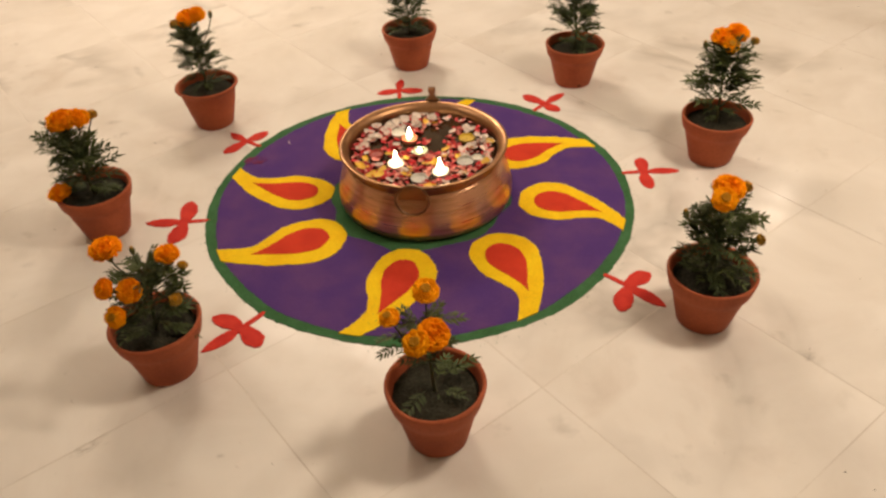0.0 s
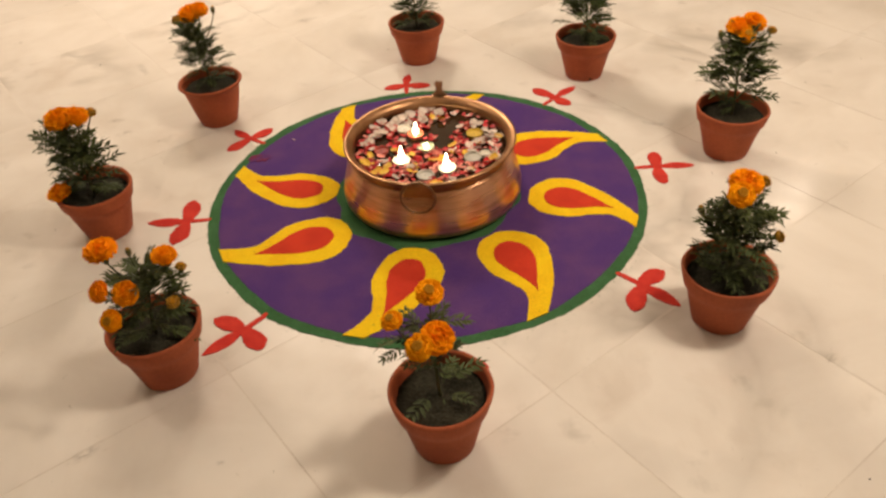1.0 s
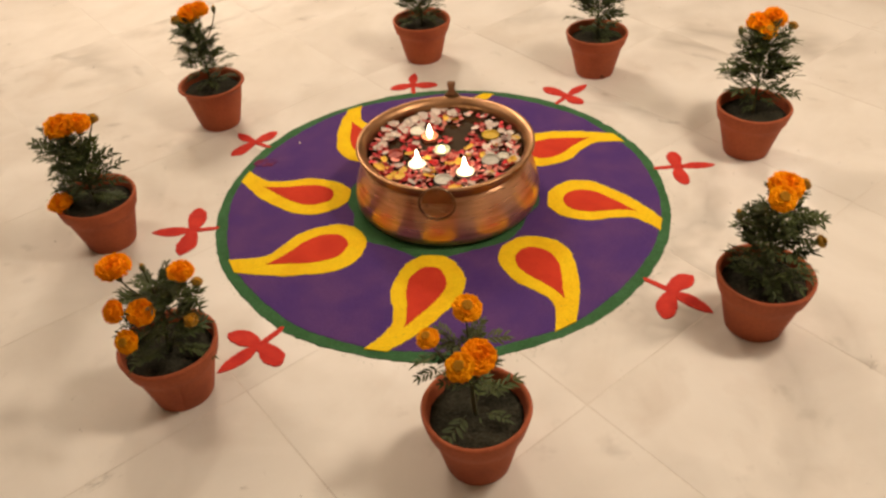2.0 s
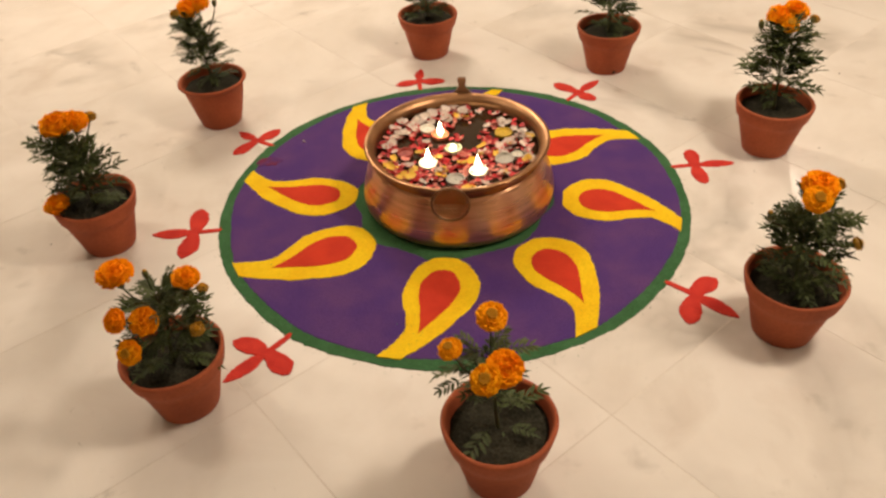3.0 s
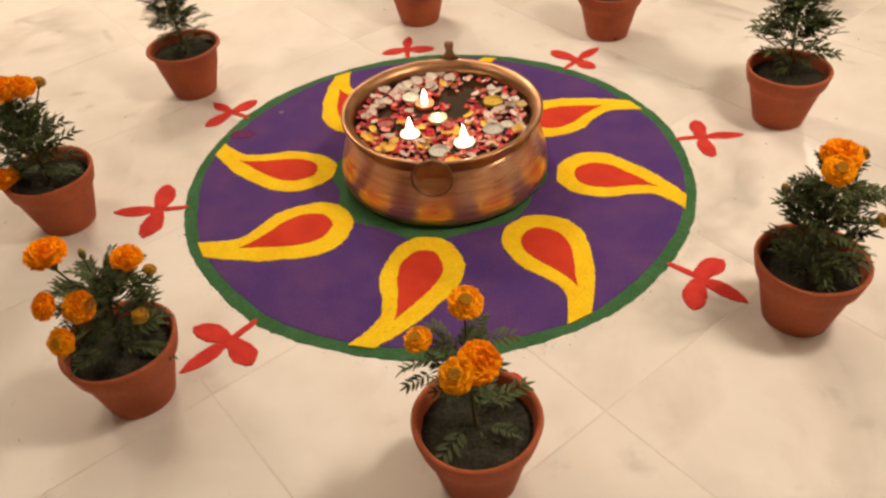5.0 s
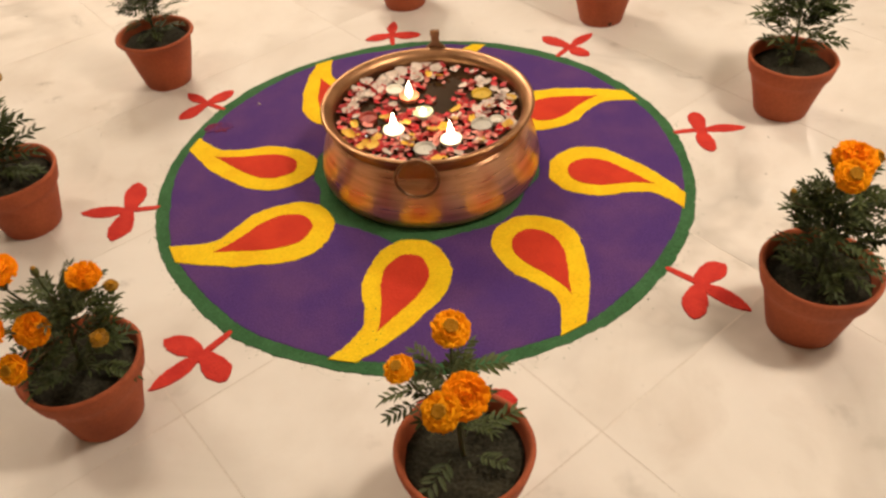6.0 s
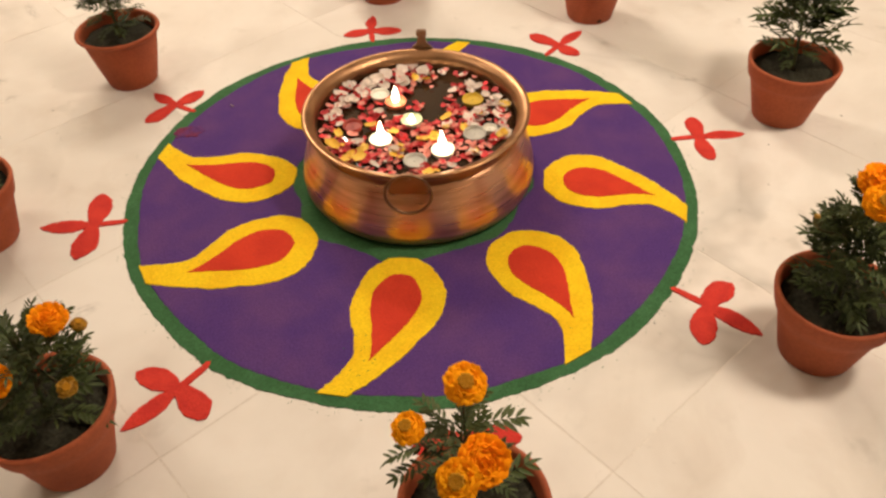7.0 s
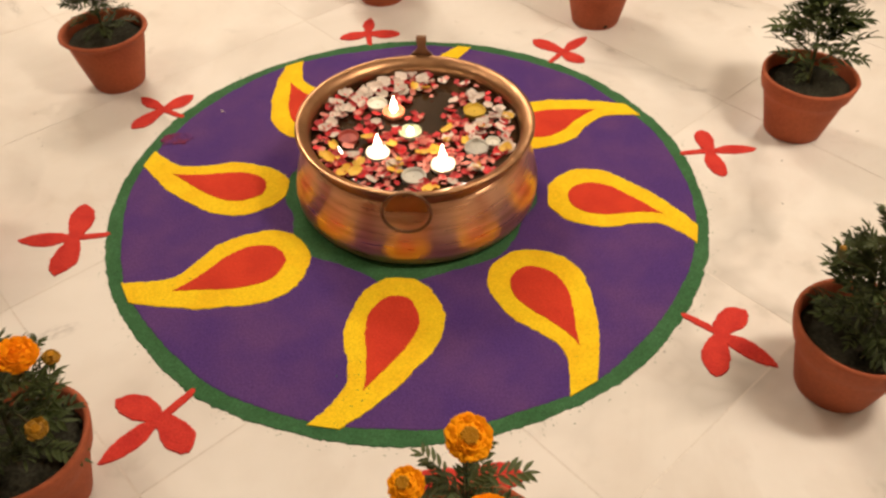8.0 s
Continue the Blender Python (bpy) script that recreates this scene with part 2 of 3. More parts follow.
def turned_polish(m, amount, turn):
    """Fine lathe marks that run round the body and smear its reflections upright."""
    n, ln = m.node_tree.nodes, m.node_tree.links
    t = n.new("ShaderNodeTangent")
    t.direction_type, t.axis = "RADIAL", "Z"
    b = n["Principled BSDF"]
    b.inputs["Anisotropic"].default_value, b.inputs["Anisotropic Rotation"].default_value = amount, turn
    ln.new(t.outputs[0], b.inputs["Tangent"])


COPPER_DARK = material("tarnished_copper", (0.27, 0.165, 0.10), 0.38, 1.0, second=(0.18, 0.105, 0.063), scale=14, bump=0.0004, bump_scale=60, rough_vary=0.06)
COPPER_RIM = material("rim_copper", (0.44, 0.245, 0.125), 0.36, 1.0, second=(0.30, 0.165, 0.085), scale=14, bump=0.0016, bump_scale=32, rough_vary=0.06)
turned_polish(COPPER, 0.75, 0.25)
WATER = material("dark_water", (0.030, 0.016, 0.008), 0.03, second=(0.045, 0.024, 0.012), scale=8, bump=0.0006, bump_scale=22)
PETAL_RED = material("rose_petal_red", (0.55, 0.014, 0.022), 0.5, second=(0.68, 0.045, 0.045), scale=60, random_value=0.35)
PETAL_PINK = material("rose_petal_pink", (0.74, 0.20, 0.16), 0.5, second=(0.80, 0.38, 0.30), scale=60, random_value=0.2)
PETAL_WHITE = material("white_petal", (0.80, 0.71, 0.62), 0.5, second=(0.60, 0.46, 0.40), scale=60, random_value=0.25)
PETAL_YELLOW = material("yellow_petal", (0.82, 0.46, 0.02), 0.5, second=(0.78, 0.56, 0.10), scale=60, random_value=0.18)
WAX_WHITE = material("white_wax", (0.80, 0.76, 0.66), 0.4, second=(0.72, 0.68, 0.58), scale=40)
WAX_RED = material("red_wax", (0.30, 0.030, 0.020), 0.55, second=(0.40, 0.060, 0.035), scale=40)
WAX_PINK = material("coral_wax", (0.75, 0.22, 0.10), 0.4, second=(0.66, 0.16, 0.08), scale=40)
WAX_YELLOW = material("yellow_wax", (0.66, 0.44, 0.03), 0.4, second=(0.56, 0.36, 0.03), scale=40)
WAX_GREEN = material("pale_green_wax", (0.62, 0.66, 0.46), 0.4, second=(0.52, 0.56, 0.38), scale=40)
WAX_GREY = material("cloudy_wax", (0.52, 0.50, 0.44), 0.35, second=(0.44, 0.42, 0.38), scale=40)
WICK = material("wick_black", (0.02, 0.018, 0.015), 0.9, second=(0.04, 0.03, 0.02), scale=200)
FLAME = glow("flame", (1.0, 0.82, 0.54), 15.0)

# ---- the room ----
GRID = radians(36.8)
TILE = 0.493
CORNER = (0.256, -0.740)
ROOM = pose(0, 0, 0, 0, 0, 36.8)
HALF = 4.9

floor = part("floor", box(-HALF - 0.2, -HALF - 0.2, -0.12, HALF + 0.2, HALF + 0.2, -0.0004), GROUT, None, smooth=False)
floor.matrix_basis = ROOM
tagged(floor, "polished off-white marble tile floor with thin joints", "floor", kind="structure")

# Ceiling and walls are never in view; added to enclose and bounce lamp light.
ceiling = part("ceiling", box(-HALF - 0.2, -HALF - 0.2, CEILING, HALF + 0.2, HALF + 0.2, CEILING + 0.15), PAINT_CEILING, None, smooth=False)
ceiling.matrix_basis = ROOM
tagged(ceiling, "unseen off-white ceiling, added to enclose the room and bounce light", "ceiling", kind="structure")
for side, (x0, y0, x1, y1) in {"north": (-HALF, HALF, HALF, HALF + 0.2), "south": (-HALF, -HALF - 0.2, HALF, -HALF), "east": (HALF, -HALF - 0.2, HALF + 0.2, HALF + 0.2), "west": (-HALF - 0.2, -HALF - 0.2, -HALF, HALF + 0.2)}.items():
    w = part("wall_" + side, box(x0, y0, -0.0004, x1, y1, CEILING), PAINT_WALL, None, smooth=False)
    w.matrix_basis = ROOM
    tagged(w, "unseen beige wall, added to enclose the room and bounce light", "wall", kind="structure")

# ---- downlights ----
# No fixture is in view; their make and size are assumed.
ring_mesh = mesh_of("lamp_ring", lathe([(0.212, 0.0), (0.242, 0.0), (0.245, -0.004), (0.237, -0.012), (0.215, -0.010)], 40, closed=True), LAMP_RING)
glass_mesh = mesh_of("lamp_glass", lathe([(0.0, -0.004), (0.213, -0.004), (0.213, 0.0), (0.0, 0.0)], 40), LAMP_GLASS)
for (x, y), watts, wide in LAMPS:
    d = thing("downlight", "round ceiling downlight out of view, form assumed, switched on", "lamp", "ceiling downlights", at=pose(x, y, CEILING))
    fit = Matrix.Diagonal((wide / 0.42, wide / 0.42, 1, 1))
    piece("trim_ring", ring_mesh, d, fit)
    piece("diffuser", glass_mesh, d, fit, label="glowing diffuser of the unseen downlight")
    li = bpy.data.lights.new("downlight_beam", "AREA")
    li.shape, li.size, li.energy, li.color = "DISK", wide, watts, LAMP_COLOUR
    ob = new("downlight_beam", li)
    ob.matrix_basis = pose(x, y, CEILING - 0.016)

# ---- the rangoli ----
R = 0.6


rangoli = thing("rangoli", "round coloured-powder floor design in purple, green, yellow and red", "rangoli")
part("green_disc", disc(R, 900, 0.0, 0.0018, 0.0034, 0.007, bulge=0.005), POWDER_GREEN, rangoli, "green powder ring and centre", smooth=False)


def purple_field():
    """An annulus with uneven inner and outer edges."""
    bm = bmesh.new()
    n = 720
    rows = []
    for r, z, am, free in ((0.5735, 0.0016, 0.0022, 0.008), (0.5715, 0.0028, 0.0022, 0.008), (0.42, 0.0030, 0, 0), (0.254, 0.0028, 0.0028, 0.012), (0.252, 0.0016, 0.0028, 0.012)):
        row = []
        for i in range(n):
            a = 2 * math.pi * i / n
            rr = r + free * noise.noise((math.cos(a) * 3.1, math.sin(a) * 3.1, 9.0 if r > 0.4 else 2.0))
            if r < 0.3:
                rr += 0.009 * math.cos(8 * (a - radians(35.5)))
            x, y = wob(rr * math.cos(a), rr * math.sin(a), am)
            row.append(bm.verts.new((x, y, z)))
        rows.append(row)
    for a, b in zip(rows, rows[1:]):
        for i in range(n):
            j = (i + 1) % n
            bm.faces.new((a[i], a[j], b[j], b[i]))
    return bm


part("purple_field", purple_field(), POWDER_PURPLE, rangoli, "purple powder field", smooth=False)

# petal edges: radius from the centre, degrees from the tip
YELLOW_LOW = [(0.247, 9), (0.254, 2), (0.285, -3), (0.33, -4.6), (0.385, -4), (0.44, -0.7), (0.49, 1), (0.535, -0.5), (0.579, -2.8)]
YELLOW_HIGH = [(0.247, 9), (0.254, 16), (0.285, 21.3), (0.335, 23.6), (0.39, 21.3), (0.45, 15.3), (0.51, 9.3), (0.55, 5.2), (0.579, 2.4)]
RED_LOW = [(0.293, 9), (0.302, 4), (0.335, 1), (0.38, 1.1), (0.43, 3.2), (0.47, 4.2), (0.503, 4.4)]
RED_HIGH = [(0.293, 9), (0.302, 13.5), (0.34, 16.3), (0.38, 15), (0.43, 10.6), (0.47, 6.8), (0.503, 4.4)]


def paisley(low, high, tip, turn, long, lean):
    """The two edges of one petal in the plane."""
    edges = []
    for side in (low, high):
        edge = []
        for v in smooth_line([(r, d, 0) for r, d in side], 12):
            rr = 0.579 + (v.x - 0.579) * long
            a = radians(tip + 9 + (v.y - 9) * turn + lean * min(1.0, (0.579 - v.x) / 0.18))
            edge.append((rr * math.cos(a), rr * math.sin(a)))
        edges.append(edge)
    return edges


# tip angle, width, length and lean of each petal
PETALS = [(253.2, 1.0, 1.0, 0.3), (295.8, 1.0, 0.94, 1.7), (341.0, 0.98, 0.89, 0.8), (23.8, 0.98, 0.93, 0.4), (70.0, 0.72, 1.0, 0.0), (116.0, 0.98, 0.97, 0.6), (163.2, 0.98, 0.99, 0.5), (204.7, 1.10, 0.99, -1.6)]
for tip, turn, long, lean in PETALS:
    petal = part("paisley_petal", slab(*paisley(YELLOW_LOW, YELLOW_HIGH, tip, turn, long, lean), 0.0024, 0.0044, 0.0030), POWDER_YELLOW, rangoli, "yellow powder paisley petal", smooth=False)
    part("petal_heart", slab(*paisley(RED_LOW, RED_HIGH, tip, turn * 0.97, long, lean), 0.0038, 0.0058, 0.0018), POWDER_RED, petal, "red powder teardrop", smooth=False)

# a reddish smear where two colours were brushed together
part("smear", disc(0.036, 60, 0.0030, 0.0041, 0.008, 0.012, -0.505, 0.232, 0.6), POWDER_SMUDGE, rangoli, "reddish smeared powder", smooth=False)


def leaf_outline(x0, y0, x1, y1, width, bend=0.0, fat=0.5, n=22, blunt=0.85):
    """A pointed leaf from one end to the other, widest at `fat` of its length."""
    d = Vector((x1 - x0, y1 - y0))
    nrm = Vector((-d.y, d.x)).normalized()
    left, right = [], []
    for i in range(n + 1):
        s = i / n
        w = width / 2 * math.sin(math.pi * s ** (math.log(0.5) / math.log(fat))) ** blunt
        c = Vector((x0, y0)) + d * s + nrm * bend * math.sin(math.pi * s)
        left.append(c + nrm * w)
        right.append(c - nrm * w)
    return [tuple(p) for p in left], [tuple(p) for p in right]


# angle, ends of the two side petals, outer end and width of each red motif, along and across its own axis
MOTIFS = [(229.1, (0.677, 0.097), (0.680, -0.071), 0.772, 0.050), (185.0, (0.682, 0.114), (0.654, -0.085), 0.768, 0.053), (146.1, (0.668, 0.106), (0.634, -0.064), 0.739, 0.042), (94.7, (0.644, 0.089), (0.636, -0.068), 0.736, 0.042),
          (48.9, (0.665, 0.108), (0.643, -0.055), 0.757, 0.044), (4.7, (0.670, 0.087), (0.651, -0.077), 0.763, 0.042), (318.5, (0.679, 0.089), (0.695, -0.076), 0.771, 0.050), (273.0, (0.670, 0.095), (0.665, -0.080), 0.765, 0.046)]
for angle, one, two, out, width in MOTIFS:
    mo = thing("red_motif", "small red powder flower motif on the marble floor", "rangoli motif", "red motifs round the rangoli", at=pose(0, 0, 0, 0, 0, angle))
    part("long_petal", slab(*leaf_outline(0.655, 0.012, out, 0.0, width * 0.74, 0.003, 0.55, blunt=0.75), 0.0, 0.0022, 0.0030), POWDER_CRIMSON, mo, smooth=False)
    part("side_petal", slab(*leaf_outline(0.661, 0.000, *one, width * 0.98, 0.003, 0.60, blunt=0.62), 0.0003, 0.0027, 0.0030), POWDER_CRIMSON, mo, smooth=False)
    part("side_petal", slab(*leaf_outline(0.661, 0.024, *two, width * 0.98, -0.003, 0.60, blunt=0.62), 0.0003, 0.0029, 0.0030), POWDER_CRIMSON, mo, smooth=False)
    part("stem", slab(*leaf_outline(0.592, 0.015, 0.690, 0.010, 0.0150, 0.002, 0.5, blunt=0.12), 0.0001, 0.0025, 0.0014), POWDER_CRIMSON, mo, smooth=False)


def specks(n, radius_pick, size, mat, seed, z=0.0):
    rnd = random.Random(seed)
    bm = bmesh.new()
    for _ in range(n):
        x, y = radius_pick(rnd)
        s = size * rnd.uniform(0.4, 1.3)
        a = rnd.uniform(0, 6.28)
        v = [bm.verts.new((x + s * rnd.uniform(0.6, 1.2) * math.cos(a + k * 1.256), y + s * rnd.uniform(0.6, 1.2) * math.sin(a + k * 1.256), z)) for k in range(5)]
        t = bm.verts.new((x, y, z + s * 0.7))
        for k in range(5):
            bm.faces.new((v[k], v[(k + 1) % 5], t))
    return bm


def round_edge(rnd):
    a = rnd.uniform(0, 6.283)
    r = R + abs(rnd.gauss(0.004, 0.012))
    return r * math.cos(a), r * math.sin(a)


tagged(part("spilt_powder", specks(420, round_edge, 0.0011, POWDER_GREEN, 3), POWDER_GREEN, None), "stray green powder grains on the marble", "powder", kind="stuff")


def on_petals(rnd):
    tip, _, _, _ = PETALS[rnd.choice([0, 0, 0, 6, 7, 1])]
    r = rnd.uniform(0.44, 0.575)
    a = radians(tip + rnd.uniform(-1, 6))
    return r * math.cos(a), r * math.sin(a)


tagged(part("scattered_grains", specks(70, on_petals, 0.0012, POWDER_GREEN, 5, 0.0050), POWDER_GREEN, None), "dark stray grains on the yellow powder", "powder", kind="stuff")


def anywhere(rnd):
    return rnd.uniform(-1.9, 1.9), rnd.uniform(-1.2, 2.2)


tagged(part("floor_dirt", specks(90, anywhere, 0.0022, SOIL, 9), SOIL, None), "tiny specks of soil on the marble", "dirt", kind="stuff")

# ---- the copper bowl ----
BOWL = Vector((0.019, 0.018, 0.0018))
bowl = thing("copper_bowl", "wide polished copper bowl with ring handles, filled with water", "bowl", at=Matrix.Translation(BOWL))
outer = [(0.0, 0.0), (0.180, 0.0), (0.214, 0.001), (0.2255, 0.0035), (0.2325, 0.009), (0.2370, 0.017), (0.2392, 0.030), (0.2388, 0.046), (0.2358, 0.066), (0.2308, 0.088), (0.2248, 0.110), (0.2195, 0.124), (0.2170, 0.132)]
inner = [(0.2085, 0.132), (0.2100, 0.120), (0.2140, 0.100), (0.218, 0.07), (0.214, 0.04), (0.190, 0.018), (0.0, 0.012)]


def flare(r, z):
    """Wider at the foot than at the neck."""
    return r * (1.036 - 0.37 * z)


part("body", lathe([(flare(r, z), z) for r, z in outer + inner], 128, 0.004, 2.0), COPPER, bowl)
rim = [(0.2150, 0.129), (0.2165, 0.136), (0.2200, 0.145), (0.2275, 0.152), (0.2325, 0.157), (0.2345, 0.1605), (0.2338, 0.1635), (0.2300, 0.1648), (0.2230, 0.1618), (0.2150, 0.1572), (0.2092, 0.1515), (0.2070, 0.1440), (0.2062, 0.135), (0.2075, 0.127)]
part("rim", lathe([(flare(r, 0.135), z + 0.004 * min(1.0, max(0.0, (z - 0.127) / 0.03))) for r, z in rim], 128, 0.004, 2.0, closed=True), COPPER_RIM, bowl, "flared tarnished copper rim")


def torus(major, minor, seg=48, sides=10):
    return lathe([(major + minor * math.cos(2 * math.pi * k / sides), minor * math.sin(2 * math.pi * k / sides)) for k in range(sides)], seg, closed=True)


def bell_plate(shape, x0, x1):
    """An upright plate cut to a bell outline of (half width, height) pairs, x0 to x1 thick."""
    bm = bmesh.new()
    rows = []
    for w, z in shape:
        rows.append([bm.verts.new((x, y, z)) for x, y in ((x0, -w), (x1, -w * 0.92), (x1, w * 0.92), (x0, w))])
    for a, b in zip(rows, rows[1:]):
        for k in range(4):
            bm.faces.new((a[k], a[(k + 1) % 4], b[(k + 1) % 4], b[k]))
    bm.faces.new(rows[0])
    bm.faces.new(rows[-1])
    return bm


BELL = [(0.036, 0.140), (0.035, 0.150), (0.030, 0.160), (0.021, 0.170), (0.012, 0.178), (0.0088, 0.188), (0.0090, 0.195), (0.0112, 0.1985), (0.0112, 0.208), (0.0095, 0.2095)]
BELL_LOW = [(0.038, 0.137), (0.040, 0.143), (0.038, 0.152), (0.031, 0.163), (0.021, 0.172), (0.013, 0.177), (0.009, 0.180)]
for angle in (82.5, 262.5):
    m = pose(0, 0, 0, 0, 0, angle)
    h = part("handle_lug", bell_plate(BELL if angle < 180 else BELL_LOW, 0.2305, 0.2390), COPPER_DARK, bowl, "dark bell-shaped copper lug", smooth=False, at=m)
    part("ring_handle", torus(0.0430, 0.0030), COPPER_DARK, h, "hanging copper ring handle", at=pose(0.2430, 0, 0.139 if angle > 180 else 0.120, 0, 87, 0))
    part("pin", tube([(0.2360, -0.006, 0.1925 if angle < 180 else 0.173), (0.2360, 0.006, 0.1925 if angle < 180 else 0.173)], [0.004, 0.004], 8), COPPER_DARK, h)

WATER_Z = BOWL.z + 0.135
water = part("water", lathe([(0.0, 0.0), (0.07, 0.0), (0.14, 0.0), (0.2045, 0.0005), (0.2045, -0.02), (0.0, -0.02)], 96), WATER, None)
water.matrix_basis = Matrix.Translation((BOWL.x, BOWL.y, WATER_Z))
tagged(water, "dark still water in the copper bowl", "water", kind="structure")


# ---- floating candles ----
def candle(x, y, size, wax, label, lit, tall=1.0):
    c = thing("floating_candle", label, "candle", "candles floating in the bowl", at=pose(x, y, WATER_Z + 0.001, random.uniform(-3, 3), random.uniform(-3, 3), random.uniform(0, 360)))
    s = size
    part("cup", lathe([(0.0, -0.008), (0.62 * s, -0.007), (0.88 * s, -0.001), (s, 0.008), (0.985 * s, 0.0098), (0.93 * s, 0.0095), (0.84 * s, 0.0055), (0.78 * s, 0.0040)], 32, 0.03, x * 9), wax, c)
    part("wax_pool", lathe([(0.0, 0.0046), (0.4 * s, 0.0042), (0.80 * s, 0.0044)], 32), wax, c, "melted wax")
    top = 0.0085 if lit else 0.0062
    part("wick", tube([(0, 0, 0.003), (0.0003, 0, 0.0055), (0.0008, 0.0004, top)], [0.0007, 0.0007, 0.0005], 6), WICK, c)
    if lit:
        prof = [(0.0, 0.005), (0.0040, 0.0075), (0.0072, 0.0115), (0.0078, 0.0155), (0.0066, 0.0215), (0.0042, 0.0290), (0.0019, 0.0360), (0.0, 0.0415)]
        part("flame", lathe([(r * (0.75 + 0.25 * tall), 0.006 + (z - 0.006) * tall * 1.22) for r, z in prof], 20), FLAME, c, "bright candle flame")
    return c


random.seed(4)
candle(-0.020, 0.079, 0.0225, WAX_PINK, "lit coral floating candle", True, 0.95)
candle(-0.056, -0.051, 0.0230, WAX_WHITE, "lit white floating candle", True, 1.1)
candle(0.063, -0.101, 0.0235, WAX_WHITE, "lit ivory floating candle with a tall flame", True, 1.15)
candle(0.009, 0.008, 0.0225, WAX_GREEN, "pale green floating candle with a small flame", True, 0.32)
candle(-0.111, 0.004, 0.0205, WAX_RED, "unlit red floating candle", False)
candle(0.131, -0.054, 0.0235, WAX_GREY, "unlit cloudy white floating candle", False)
candle(0.006, -0.128, 0.0230, WAX_GREY, "unlit pinkish white floating candle", False)
candle(0.141, 0.066, 0.0225, WAX_YELLOW, "unlit yellow floating candle", False)
candle(0.163, -0.041, 0.0150, WAX_WHITE, "small unlit white floating candle", False)
candle(-0.052, 0.111, 0.0210, WAX_WHITE, "unlit white floating candle beside the petals", False)


# ---- floating petals ----
def cup_petal(seed, wide, curl, mat):
    rnd = random.Random(seed)
    bm = bmesh.new()
    rows = []
    for i in range(4):
        s = i / 3
        w = wide * math.sin(math.pi * (0.16 + 0.70 * s)) ** 0.7
        row = []
        for k in (-1, -0.35, 0.35, 1):
            row.append(bm.verts.new(((s - 0.5), k * w * 0.5, curl * (k * k * 0.35 + (s - 0.5) ** 2 * 0.8) + rnd.uniform(-0.04, 0.04))))
        rows.append(row)
    for a, b in zip(rows, rows[1:]):
        for k in range(3):
            bm.faces.new((a[k], a[k + 1], b[k + 1], b[k]))
    return mesh_of("petal", bm, mat)


SPARE = [(-0.020, 0.079), (-0.056, -0.051), (0.063, -0.101), (0.009, 0.008), (-0.111, 0.004), (0.131, -0.054), (0.006, -0.128), (0.141, 0.066), (0.163, -0.041), (-0.052, 0.111)]
DARK_WATER = [(0.055, 0.105, 0.042), (0.060, 0.045, 0.030), (-0.090, -0.025, 0.028), (-0.030, 0.045, 0.022), (0.10, 0.145, 0.030), (-0.115, 0.055, 0.022)]


def free_water(x, y, margin):
    """Whether a petal may lie there: off the candles, and seldom on the open patches of water."""
    if any(math.dist((x, y), c) < 0.0235 + margin for c in SPARE):
        return False
    return not any(math.dist((x, y), (a, b)) < r for a, b, r in DARK_WATER) or random.random() < 0.10


def scatter(name, label, mats, count, size, pick, seed, height):
    random.seed(seed)
    meshes = [cup_petal(seed * 10 + k, random.uniform(0.7, 1.0), random.uniform(0.25, 0.6), mats[k % len(mats)]) for k in range(6)]
    group = thing(name, label, "petals", at=Matrix.Translation((BOWL.x, BOWL.y, WATER_Z)))
    made = tries = 0
    while made < count and tries < count * 60:
        tries += 1
        r, a = pick()
        x, y = r * math.cos(a), r * math.sin(a)
        s = random.uniform(*size)
        if r > 0.195 or not free_water(x + BOWL.x, y + BOWL.y, s * 0.15):
            continue
        at = pose(x, y, height + random.uniform(0.0005, 0.0050), random.uniform(-22, 22), random.uniform(-22, 22), random.uniform(0, 360)) @ Matrix.Scale(s, 4)
        piece("petal", random.choice(meshes), group, at)
        made += 1


def all_over():
    return 0.195 * math.sqrt(random.random()), random.uniform(0, 2 * math.pi)


def by_the_edge():
    if random.random() < 0.62:
        return random.uniform(0.135, 0.194), random.gauss(2.45, 0.75)
    if random.random() < 0.6:
        return random.uniform(0.11, 0.194), random.gauss(-0.05, 0.55)
    return 0.19 * math.sqrt(random.random()), random.uniform(0, 2 * math.pi)


def front_half():
    return 0.194 * math.sqrt(random.random()), random.uniform(3.3, 6.2) if random.random() < 0.55 else random.uniform(0, 6.283)


scatter("red_rose_petals", "scattered deep red rose petals floating on the water", [PETAL_RED, PETAL_RED, PETAL_PINK], 300, (0.011, 0.023), all_over, 21, 0.0010)
scatter("pink_flower_bits", "small pink and cream flower bits floating on the water", [PETAL_PINK, PETAL_PINK, PETAL_RED], 200, (0.007, 0.014), front_half, 22, 0.0030)
scatter("white_petals", "cream white petals floating on the water", [PETAL_WHITE], 74, (0.017, 0.031), by_the_edge, 23, 0.0040)
scatter("yellow_petals", "yellow marigold petals floating on the water", [PETAL_YELLOW], 30, (0.014, 0.028), front_half, 24, 0.0060)


